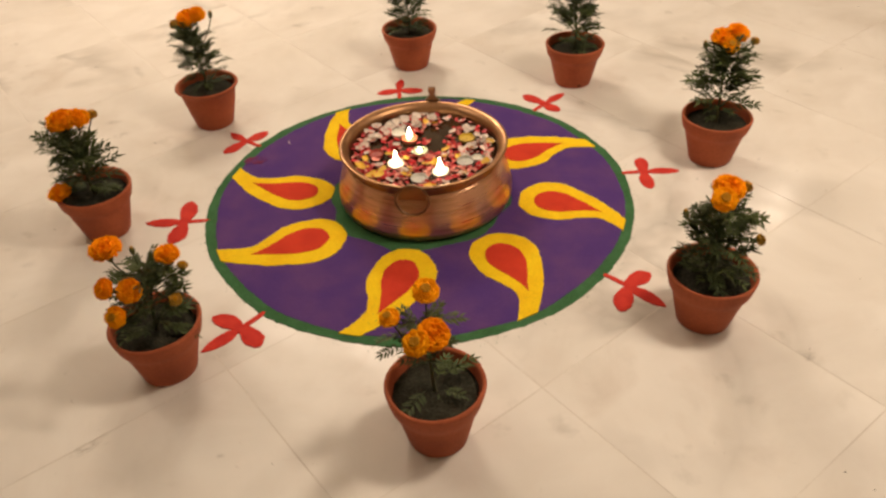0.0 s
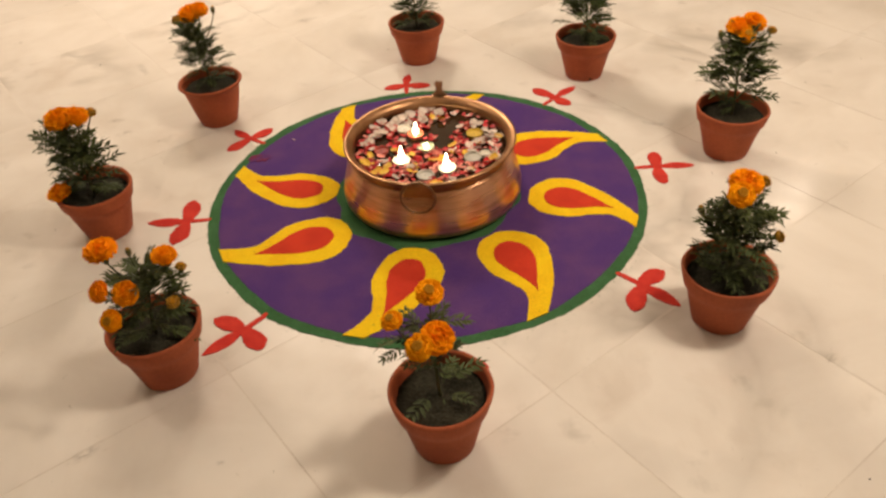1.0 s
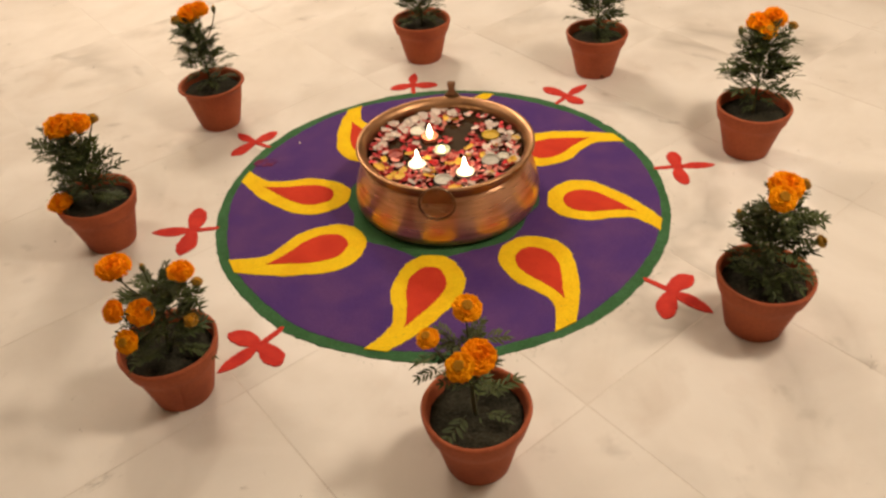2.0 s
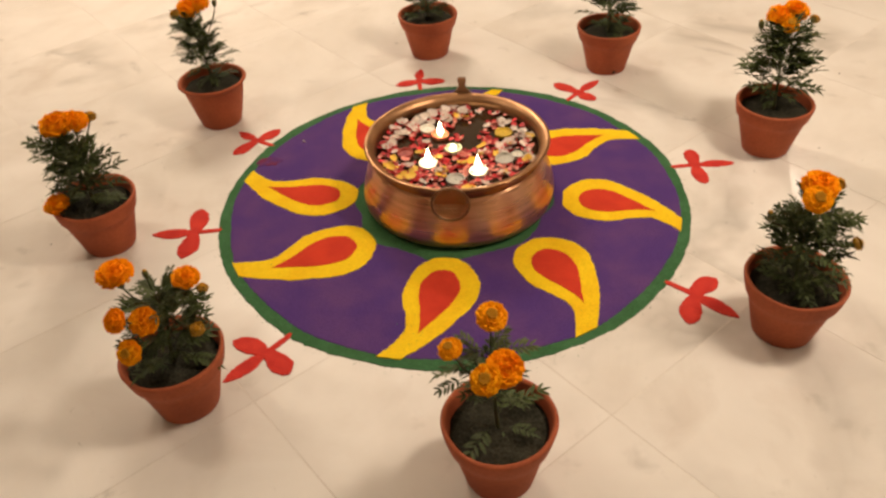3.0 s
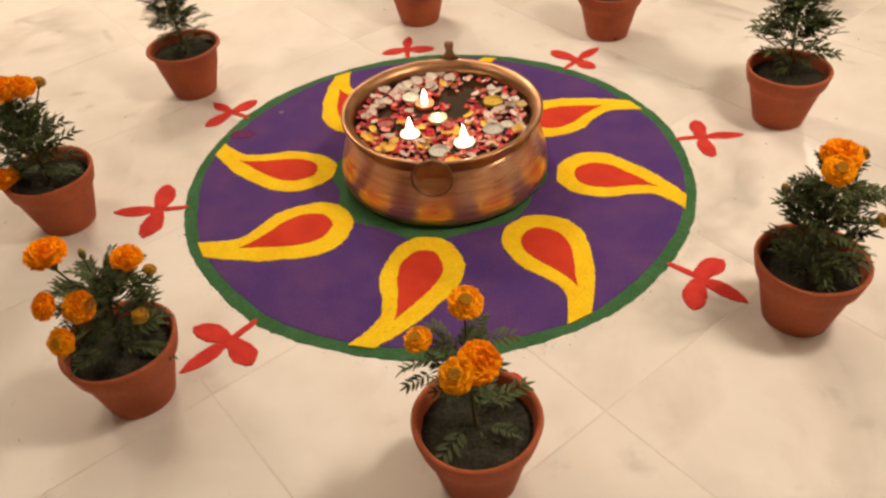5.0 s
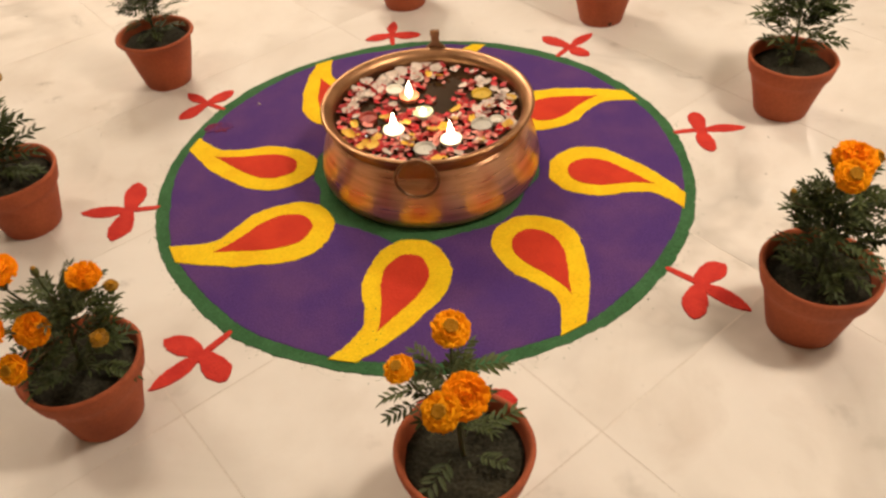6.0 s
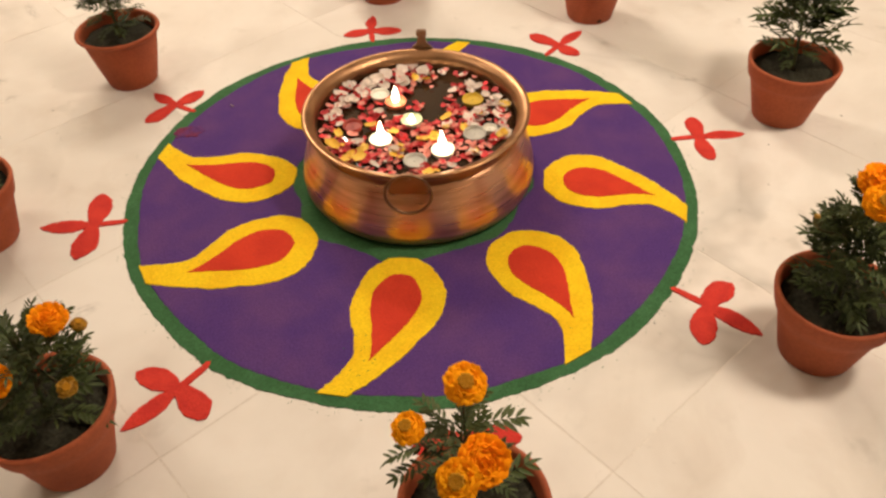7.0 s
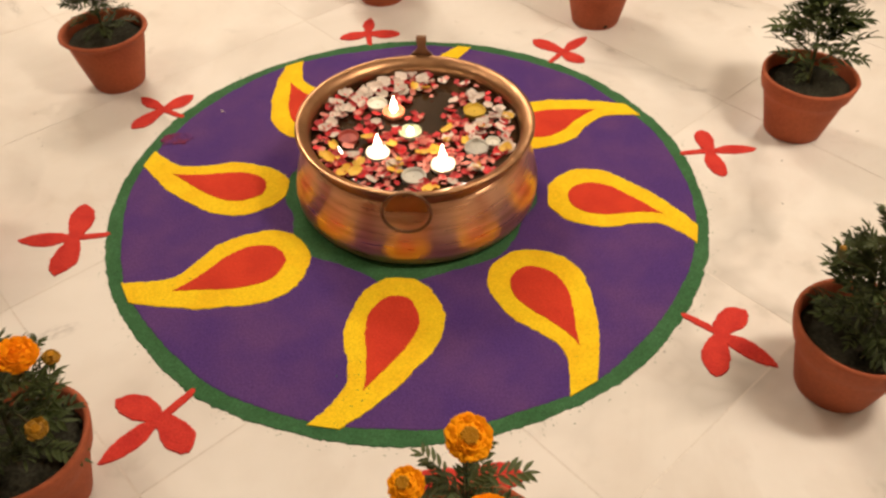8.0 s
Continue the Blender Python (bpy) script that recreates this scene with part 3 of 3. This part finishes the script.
# ---- potted marigolds ----
def pot_mesh(seed):
    """A tapered clay pot: a thick collar, or on one a rolled flaring lip."""
    prof = [(0.0, 0.004), (0.050, 0.004), (0.053, 0.0), (0.0590, 0.0), (0.0608, 0.003), (0.0700, 0.040), (0.0800, 0.082), (0.0842, 0.1000), (0.0890, 0.1030), (0.0910, 0.1060), (0.0955, 0.1230), (0.0985, 0.1370), (0.0990, 0.1400), (0.0975, 0.1428), (0.0945, 0.1435),
            (0.0910, 0.1420), (0.0885, 0.1370), (0.0860, 0.1230), (0.0830, 0.1100), (0.0700, 0.0500), (0.0, 0.040)]
    if seed == 7:
        prof = [(0.0, 0.004), (0.050, 0.004), (0.053, 0.0), (0.0590, 0.0), (0.0608, 0.003), (0.0700, 0.040), (0.0800, 0.085), (0.0870, 0.118), (0.0895, 0.1270), (0.0940, 0.1315), (0.0985, 0.1345), (0.1005, 0.1375), (0.1000, 0.1410), (0.0970, 0.1432), (0.0930, 0.1425),
                (0.0895, 0.1390), (0.0875, 0.1320), (0.0850, 0.1220), (0.0820, 0.1100), (0.0700, 0.0500), (0.0, 0.040)]
    return mesh_of("pot", lathe(prof, 56, 0.022, seed), TERRACOTTA)


def soil_mesh(seed):
    prof = [(0.0, 0.1190), (0.02, 0.1185), (0.04, 0.1180), (0.06, 0.1180), (0.075, 0.1170), (0.0850, 0.1165), (0.082, 0.108), (0.0, 0.105)]
    bm = lathe(prof, 40)
    for v in bm.verts:
        if v.co.z > 0.116:
            v.co.z += 0.0045 * noise.noise((v.co.x * 45 + seed, v.co.y * 45, 0.3)) + 0.003 * noise.noise((v.co.x * 120, v.co.y * 120 + seed, 1.3))
    return mesh_of("soil", bm, SOIL)


def leaflet(bm, base, way, up, long, wide, droop):
    """A pointed, folded, toothed leaflet."""
    side = way.cross(up).normalized()
    rows = []
    for s, w in ((0.0, 0.12), (0.30, 0.85), (0.62, 0.80), (0.86, 0.40)):
        c = base + way * long * s - up * droop * long * s * s
        rows.append([bm.verts.new(c + side * wide * w * 0.5 + up * wide * 0.16), bm.verts.new(c), bm.verts.new(c - side * wide * w * 0.5 + up * wide * 0.16)])
    tip = bm.verts.new(base + way * long - up * droop * long)
    for a, b in zip(rows, rows[1:]):
        for k in range(2):
            bm.faces.new((a[k], a[k + 1], b[k + 1], b[k]))
    bm.faces.new((rows[-1][0], rows[-1][1], tip))
    bm.faces.new((rows[-1][1], rows[-1][2], tip))


def leaf_mesh(seed):
    """A feathered marigold leaf, 1 long, along x, arching down at its end."""
    rnd = random.Random(seed)
    bm = bmesh.new()
    pairs = rnd.choice((5, 6, 6))
    bend = rnd.uniform(0.12, 0.45)
    sway = rnd.uniform(-0.12, 0.12)

    def mid(s):
        return Vector((s, sway * s * s, -bend * s * s + 0.10 * s))

    tube([mid(k / 6 * 0.9) for k in range(7)], [0.014 - 0.0016 * k for k in range(7)], 4, bm)
    for p in range(pairs):
        s = 0.20 + 0.66 * p / (pairs - 1)
        long = (0.42 - 0.18 * abs(p / (pairs - 1) - 0.45)) * rnd.uniform(0.85, 1.15)
        for sgn in (1, -1):
            ang = radians(rnd.uniform(42, 62) - 10 * p / pairs)
            way = Vector((math.cos(ang), sgn * math.sin(ang), rnd.uniform(-0.05, 0.30))).normalized()
            leaflet(bm, mid(s + rnd.uniform(-0.015, 0.015)), way, Vector((0, 0, 1)), long, 0.125 * rnd.uniform(0.8, 1.2), rnd.uniform(0.1, 0.45))
    leaflet(bm, mid(0.88), (mid(1.0) - mid(0.85)).normalized(), Vector((0, 0, 1)), 0.36, 0.105, 0.2)
    return mesh_of("leaf", bm, LEAF_GREEN, fix=False)


def bloom_mesh(seed, mat, n=240, reach=118, eye=0.0):
    """A ruffled marigold head of radius 1 about its middle, facing +z. eye: degrees left open at the top."""
    rnd = random.Random(seed)
    bm = bmesh.new()
    for i in range(n):
        s = (i + 0.5) / n
        phi = radians(eye + (reach - eye) * s ** 0.56)
        th = i * 2.39996 + rnd.uniform(-0.2, 0.2)
        out = Vector((math.sin(phi) * math.cos(th), math.sin(phi) * math.sin(th), math.cos(phi) * 0.64))
        along = Vector((-math.sin(th), math.cos(th), 0))
        rise = out.cross(along).normalized()
        rad = rnd.uniform(0.86, 1.04)
        w = rnd.uniform(0.105, 0.16) * (1.15 - 0.05 * s)
        lift = rise * rnd.uniform(0.02, 0.16)
        rows = []
        for d, ww, k in ((0.66, 0.45, 0.0), (0.86, 0.95, 0.6), (1.0, 1.15, 1.0)):
            row = []
            for q in (-1, -0.33, 0.33, 1):
                ruf = rnd.uniform(-0.05, 0.05) * k
                row.append(bm.verts.new(out * (rad * d + ruf - 0.05 * k * abs(q)) + along * q * w * ww + lift * k - rise * 0.10 * k * q * q))
            rows.append(row)
        for a, b in zip(rows, rows[1:]):
            for k in range(3):
                bm.faces.new((a[k], a[k + 1], b[k + 1], b[k]))
    core = bmesh.ops.create_icosphere(bm, subdivisions=2, radius=0.86)["verts"]
    for v in core:
        v.co.z *= 0.6
    return mesh_of("bloom", bm, mat, fix=False)


def eye_mesh():
    """The unopened middle of a flower head: a low knob of tight florets."""
    rnd = random.Random(8)
    bm = bmesh.new()
    for i in range(46):
        s = (i + 0.5) / 46
        r, th = 0.32 * math.sqrt(s), i * 2.39996
        z = 0.62 + 0.05 * s + rnd.uniform(-0.02, 0.03)
        c = Vector((r * math.cos(th), r * math.sin(th), z))
        t = bm.verts.new(c + Vector((0, 0, 0.06)) + c * 0.02)
        ring = [bm.verts.new(c + 0.092 * Vector((math.cos(a), math.sin(a), -0.9))) for a in (k * 1.2566 for k in range(5))]
        for k in range(5):
            bm.faces.new((ring[k], ring[(k + 1) % 5], t))
    return mesh_of("flower_eye", bm, FLOWER_EYE, fix=False)


def calyx_mesh():
    return mesh_of("calyx", lathe([(0.0, -1.05), (0.10, -1.0), (0.20, -0.80), (0.34, -0.52), (0.52, -0.26), (0.46, -0.20), (0.0, -0.2)], 14), CALYX)


BLOOMS = {"orange": [bloom_mesh(k, ORANGE) for k in (1, 2)], "eyed": [bloom_mesh(k, AMBER, 200, 112, 20) for k in (3, 4)], "half": [bloom_mesh(5, BUD_YELLOW, 80, 75, 20)]}
EYE = eye_mesh()
CUP = calyx_mesh()
BUD = mesh_of("bud", lathe([(0.0, -1.3), (0.16, -1.25), (0.42, -0.8), (0.60, -0.2), (0.62, 0.3), (0.50, 0.7), (0.30, 0.95), (0.0, 1.0)], 12, 0.12, 1.0), CALYX)
BUD_TIP = mesh_of("bud_tip", lathe([(0.0, 0.7), (0.42, 0.72), (0.36, 1.05), (0.16, 1.22), (0.0, 1.2)], 10, 0.2, 2.0), BUD_YELLOW)
LEAVES = [leaf_mesh(k) for k in range(7)]


def aim(place, way, size, spin=0.0):
    q = Vector(way).to_track_quat("Z", "Y").to_matrix().to_4x4()
    return Matrix.Translation(place) @ q @ Matrix.Rotation(spin, 4, "Z") @ Matrix.Scale(size, 4)


def marigold(x, y, seed, label, flowers, leaves, low, high, spread, drift=(0.0, 0.0), low_leaves=0, leaf=(0.055, 0.085), fans=(), tall=1.0):
    """One potted plant. flowers: kind, place in the world, radius, facing. drift: how far the plant's top leans."""
    rnd = random.Random(seed)
    pot = thing("potted_marigold", label, "potted plant", "potted marigolds round the rangoli", at=pose(x, y, 0, 0, 0, rnd.uniform(0, 360)))
    inv = pot.matrix_basis.inverted()
    turn = inv.to_3x3()
    stretch = Matrix.Diagonal((1, 1, tall, 1))
    piece("pot", pot_mesh(seed), pot, stretch, label="matt terracotta pot with a rolled lip" if seed == 7 else "matt terracotta pot with a thick collar")
    piece("soil", soil_mesh(seed), pot, stretch, label="dark damp potting soil")
    base = Vector((x, y, 0.115))
    top = Vector((x + drift[0], y + drift[1], high))

    def trunk(s):
        return base.lerp(top, s) + 0.010 * Vector((math.sin(s * 4 + seed), math.cos(s * 3 + seed), 0)) * s

    part("stem", tube([inv @ trunk(k / 8) for k in range(9)], [0.0042 - 0.0003 * k for k in range(9)], 7), STEM_GREEN, pot)
    for kind, place, size, way in flowers:
        p, w = Vector(place), Vector(way).normalized()
        foot = trunk(rnd.uniform(0.45, 0.75) if p.z > 0.24 else rnd.uniform(0.25, 0.4))
        neck = p - w * size * (0.9 if kind != "bud" else 1.2)
        ctrl = (foot + neck) / 2 + Vector((neck.x - foot.x, neck.y - foot.y, 0)) * 0.22 - Vector((0, 0, 0.004))
        line = [(1 - t) ** 2 * foot + 2 * t * (1 - t) * ctrl + t * t * neck for t in (k / 7 for k in range(8))]
        part("flower_stalk", tube([inv @ q for q in line], [0.0022 - 0.00006 * k for k in range(8)], 6), STEM_GREEN, pot)
        m = aim(inv @ p, turn @ w, size, rnd.uniform(0, 6))
        if kind == "bud":
            f = piece("bud", BUD, pot, m, "closed green bud")
            piece("bud_tip", BUD_TIP, f)
        else:
            f = piece("flower", rnd.choice(BLOOMS[kind]), pot, m, {"orange": "full orange pompom flower", "eyed": "amber flower with a dull green eye", "half": "half-open yellow-green flower"}[kind])
            piece("calyx", CUP, f)
            if kind != "orange":
                piece("flower_eye", EYE, f)
    for k in range(leaves):
        s = (k + rnd.random()) / leaves
        z = low + (high - low) * s ** 0.9
        a = k * 2.39996 + rnd.uniform(-0.4, 0.4)
        foot = trunk(max(0.0, min(1.0, (z - 0.115) / (high - 0.115))))
        way = Vector((math.cos(a), math.sin(a), 0))
        off = way * spread * rnd.uniform(0.0, 0.55) * (1.0 - 0.25 * s)
        long = rnd.uniform(*leaf) * (1.0 - 0.28 * s)
        rise = radians(rnd.uniform(10, 58))
        d = (way * math.cos(rise) + Vector((0, 0, math.sin(rise)))).normalized()
        yax = Vector((0, 0, 1)).cross(d).normalized()
        roll = Matrix.Rotation(rnd.uniform(-0.5, 0.5), 3, d)
        m3 = roll @ Matrix((d, yax, d.cross(yax))).transposed()
        start = foot + off + Vector((0, 0, rnd.uniform(-0.010, 0.006)))
        piece("leaf", rnd.choice(LEAVES), pot, inv @ (Matrix.Translation(start) @ m3.to_4x4() @ Matrix.Scale(long, 4)))
        if off.length > 0.018 and k % 3 == 0:
            part("branch", tube([inv @ (foot - Vector((0, 0, 0.012))), inv @ (foot.lerp(start, 0.5)), inv @ start], [0.0016, 0.0013, 0.001], 5), STEM_GREEN, pot)
    for k in range(low_leaves):
        a = rnd.uniform(0, 6.283)
        way = Vector((math.cos(a), math.sin(a), rnd.uniform(-0.05, 0.5))).normalized()
        yax = Vector((0, 0, 1)).cross(way).normalized()
        start = Vector((x, y, 0.0)) + Vector((drift[0], drift[1], 0)) * 0.3 + Vector((math.cos(a), math.sin(a), 0)) * rnd.uniform(0.0, 0.030) + Vector((0, 0, rnd.uniform(0.128, 0.165)))
        piece("leaf", rnd.choice(LEAVES), pot, inv @ (Matrix.Translation(start) @ Matrix((way, yax, way.cross(yax))).transposed().to_4x4() @ Matrix.Scale(rnd.uniform(0.04, 0.065), 4)))
    for start, end, rise in fans:
        start, end = Vector(start), Vector(end)
        d = (end - start).normalized()
        yax = Vector((0, 0, 1)).cross(d).normalized()
        foot = trunk(0.8)
        piece("leaf", rnd.choice(LEAVES), pot, inv @ (Matrix.Translation(start) @ (Matrix.Rotation(rise, 3, d) @ Matrix((d, yax, d.cross(yax))).transposed()).to_4x4() @ Matrix.Scale((end - start).length, 4)))
        part("branch", tube([inv @ foot, inv @ (foot.lerp(start, 0.5) + Vector((0, 0, 0.004))), inv @ start], [0.0016, 0.0013, 0.001], 5), STEM_GREEN, pot)
    return pot


# start, end and roll of the feathery leaves that stand clear of the bush
FANS = [((0.036, -0.830, 0.298), (0.089, -0.832, 0.308), 0.1), ((0.020, -0.820, 0.290), (-0.030, -0.838, 0.303), -0.2), ((-0.022, -0.835, 0.272), (-0.070, -0.842, 0.276), 0.3), ((-0.026, -0.842, 0.252), (-0.064, -0.862, 0.248), -0.3), ((0.022, -0.812, 0.285), (0.052, -0.790, 0.306), 0.2), ((0.005, -0.815, 0.280), (-0.022, -0.790, 0.302), 0.0)]
marigold(0.032, -0.848, 12, "terracotta pot of marigold with four amber blooms", [
    ("orange", (0.036, -0.898, 0.330), 0.0300, (0.15, -0.55, 0.8)), ("eyed", (0.006, -0.920, 0.333), 0.0245, (-0.2, -0.5, 0.85)),
    ("eyed", (-0.042, -0.844, 0.323), 0.0205, (-0.3, -0.2, 0.95)), ("eyed", (0.025, -0.816, 0.358), 0.0255, (0.05, -0.4, 0.9))],
    30, 0.185, 0.300, 0.040, (-0.022, 0.018), 5, (0.036, 0.052), FANS, 1.08)
marigold(0.540, 0.660, 2, "terracotta pot of leafy marigold plant", [], 86, 0.172, 0.34, 0.068, (0.005, 0.01), 14, (0.054, 0.080))
back = bpy.data.objects["potted_marigold.001"]
part("drain_notch", lathe([(0.0, 0.0012), (0.005, 0.0008), (0.0075, -0.002), (0.0, -0.002)], 12), SOIL, back, "dark drainage notch",
     at=back.matrix_basis.inverted() @ Matrix.Translation((0.540 + 0.0628 * math.cos(radians(-78)), 0.660 + 0.0628 * math.sin(radians(-78)), 0.012)) @ pose(0, 0, 0, 90, 0, 12))
marigold(0.864, 0.128, 3, "terracotta pot of marigold with a double orange bloom", [
    ("orange", (0.890, 0.262, 0.318), 0.035, (-0.2, -0.2, 1)), ("orange", (0.932, 0.266, 0.326), 0.036, (0.2, -0.2, 1)), ("eyed", (0.906, 0.230, 0.306), 0.025, (-0.1, -0.6, 0.8)), ("half", (0.985, 0.262, 0.300), 0.016, (0.3, -0.1, 1)), ("bud", (0.843, 0.258, 0.298), 0.012, (-0.2, 0, 1))],
    76, 0.168, 0.305, 0.062, (0.035, 0.085), 8, (0.062, 0.090))
marigold(0.652, -0.548, 4, "terracotta pot of bushy marigold with two orange blooms", [
    ("orange", (0.659, -0.524, 0.342), 0.035, (0.05, -0.2, 1)), ("eyed", (0.636, -0.566, 0.345), 0.027, (-0.1, -0.6, 0.8)), ("half", (0.703, -0.505, 0.330), 0.017, (0.5, 0.1, 0.8)),
    ("half", (0.714, -0.600, 0.262), 0.015, (0.9, -0.1, 0.4)), ("bud", (0.576, -0.533, 0.288), 0.0115, (-0.3, 0, 1))],
    96, 0.155, 0.305, 0.075, (0.0, 0.01), 14, (0.048, 0.072))
marigold(-0.564, -0.624, 5, "terracotta pot of bushy marigold with five orange blooms", [
    ("orange", (-0.594, -0.651, 0.362), 0.0325, (-0.1, 0.0, 1)), ("orange", (-0.485, -0.637, 0.331), 0.0255, (0.1, 0.0, 1)), ("orange", (-0.554, -0.697, 0.292), 0.0255, (0.1, -0.7, 0.7)),
    ("eyed", (-0.571, -0.750, 0.273), 0.0225, (-0.2, -0.7, 0.6)), ("orange", (-0.585, -0.726, 0.324), 0.0225, (-0.5, -0.5, 0.6)), ("half", (-0.473, -0.691, 0.258), 0.015, (0.2, -0.5, 0.9)), ("half", (-0.484, -0.584, 0.258), 0.013, (0.3, 0.1, 1)), ("bud", (-0.556, -0.625, 0.335), 0.009, (0, 0, 1))],
    88, 0.165, 0.300, 0.080, (0.020, -0.015), 10, (0.045, 0.068))
marigold(-0.863, -0.086, 6, "terracotta pot of marigold with a wide orange bloom", [
    ("orange", (-0.876, -0.098, 0.348), 0.037, (-0.1, -0.2, 1)), ("orange", (-0.838, -0.088, 0.348), 0.032, (0.2, -0.1, 1)), ("orange", (-0.926, -0.140, 0.163), 0.031, (-0.2, -0.1, 1)), ("half", (-0.812, -0.060, 0.342), 0.016, (0.4, 0, 1)), ("bud", (-0.925, -0.040, 0.280), 0.010, (-0.8, 0, 0.6))],
    84, 0.155, 0.315, 0.066, (-0.020, -0.02), 16, (0.052, 0.076))
marigold(-0.678, 0.494, 7, "terracotta pot of slender marigold with an orange bloom", [
    ("orange", (-0.716, 0.580, 0.326), 0.037, (-0.1, -0.3, 1)), ("orange", (-0.684, 0.586, 0.336), 0.028, (0.3, -0.4, 1)), ("half", (-0.754, 0.560, 0.316), 0.019, (-0.7, -0.2, 0.8)), ("bud", (-0.640, 0.580, 0.335), 0.011, (0.1, 0, 1))],
    115, 0.170, 0.308, 0.066, (-0.030, 0.060), 8, (0.042, 0.062))
marigold(-0.023, 0.855, 8, "terracotta pot of upright leafy marigold plant", [], 96, 0.165, 0.34, 0.058, (0.0, 0.01), 14, (0.044, 0.064))

# ---- marks on the marble ----
def stain_material():
    """A faint grey-brown mark with a broken, soft outline."""
    m = bpy.data.materials.new("faint_stain")
    m.use_nodes = True
    n, ln = m.node_tree.nodes, m.node_tree.links
    b = n["Principled BSDF"]
    b.inputs["Base Color"].default_value, b.inputs["Roughness"].default_value = (0.27, 0.23, 0.18, 1), 0.4
    co, info = n.new("ShaderNodeTexCoord"), n.new("ShaderNodeObjectInfo")
    ball, field, cut, both = n.new("ShaderNodeVectorMath"), n.new("ShaderNodeTexNoise"), n.new("ShaderNodeMapRange"), n.new("ShaderNodeMath")
    edge = n.new("ShaderNodeMapRange")
    ball.operation = "LENGTH"
    ln.new(co.outputs["Object"], ball.inputs[0])
    ln.new(ball.outputs["Value"], edge.inputs[0])
    for k, v in enumerate((0.25, 0.95, 1.0, 0.0)):
        edge.inputs[k + 1].default_value = v
    field.noise_dimensions = "4D"
    field.inputs["Scale"].default_value, field.inputs["Detail"].default_value = 3.2, 4.0
    ln.new(co.outputs["Object"], field.inputs["Vector"])
    shift = n.new("ShaderNodeMath")
    shift.operation = "MULTIPLY"
    shift.inputs[1].default_value = 40.0
    ln.new(info.outputs["Random"], shift.inputs[0])
    ln.new(shift.outputs[0], field.inputs["W"])
    ln.new(field.outputs["Fac"], cut.inputs[0])
    for k, v in enumerate((0.40, 0.72, 0.0, 0.42)):
        cut.inputs[k + 1].default_value = v
    both.operation = "MULTIPLY"
    ln.new(edge.outputs[0], both.inputs[0])
    ln.new(cut.outputs[0], both.inputs[1])
    ln.new(both.outputs[0], b.inputs["Alpha"])
    return m


STAIN = stain_material()
stain_mesh = mesh_of("stain", lathe([(0.0, 0.0), (0.5, 0.0), (1.0, 0.0)], 28), STAIN)
# place, half length, half width and turn of each mark
STAINS = [(-0.483, 1.273, 0.07, 0.035, 20), (-0.43, 1.446, 0.05, 0.03, 0), (0.915, 0.715, 0.10, 0.022, -40), (-0.687, -0.841, 0.04, 0.018, 40), (-0.405, -0.876, 0.012, 0.008, 0), (-1.046, 0.907, 0.08, 0.02, -60),
          (-0.975, 0.435, 0.035, 0.022, 30), (-1.03, 0.525, 0.035, 0.022, 10), (0.845, -0.69, 0.025, 0.014, 30), (-0.633, -0.313, 0.05, 0.02, 20), (-0.69, -0.345, 0.04, 0.02, 50), (0.70, 0.305, 0.05, 0.018, -20)]
for x, y, a, b, turn in STAINS:
    st = piece("floor_stain", stain_mesh, None, pose(x, y, 0.0003, 0, 0, turn) @ Matrix.Diagonal((a, b, 1, 1)))
    tagged(st, "faint grey-brown stain on the polished marble", "stain", "stains on the floor")
chip = part("fallen_petal", lathe([(0.0, 0.0022), (0.003, 0.0018), (0.0042, 0.0), (0.0, 0.0)], 8, 0.3), PETAL_WHITE, None)
chip.matrix_basis = pose(-0.413, 0.329, 0.0030, 0, 0, 30) @ Matrix.Diagonal((0.7, 1.5, 0.8, 1))
tagged(chip, "tiny white petal scrap on the purple powder", "petal")

# ---- floor tiles ----
def tile_mesh():
    h = TILE / 2 - 0.0017
    return mesh_of("tile", box(-h, -h, -0.014, h, h, 0.0), MARBLE, smooth=False)


tile = tile_mesh()
c, s = math.cos(-GRID), math.sin(-GRID)
ox, oy = c * CORNER[0] - s * CORNER[1], s * CORNER[0] + c * CORNER[1]
for i in range(-11, 11):
    for j in range(-11, 11):
        px, py = ox + (i + 0.5) * TILE, oy + (j + 0.5) * TILE
        if abs(px) < HALF + 0.2 - TILE / 2 and abs(py) < HALF + 0.2 - TILE / 2:
            piece("tile", tile, floor, pose(px, py, 0.0, 0, 0, 90 * ((i * 7 + j * 3) % 4)))
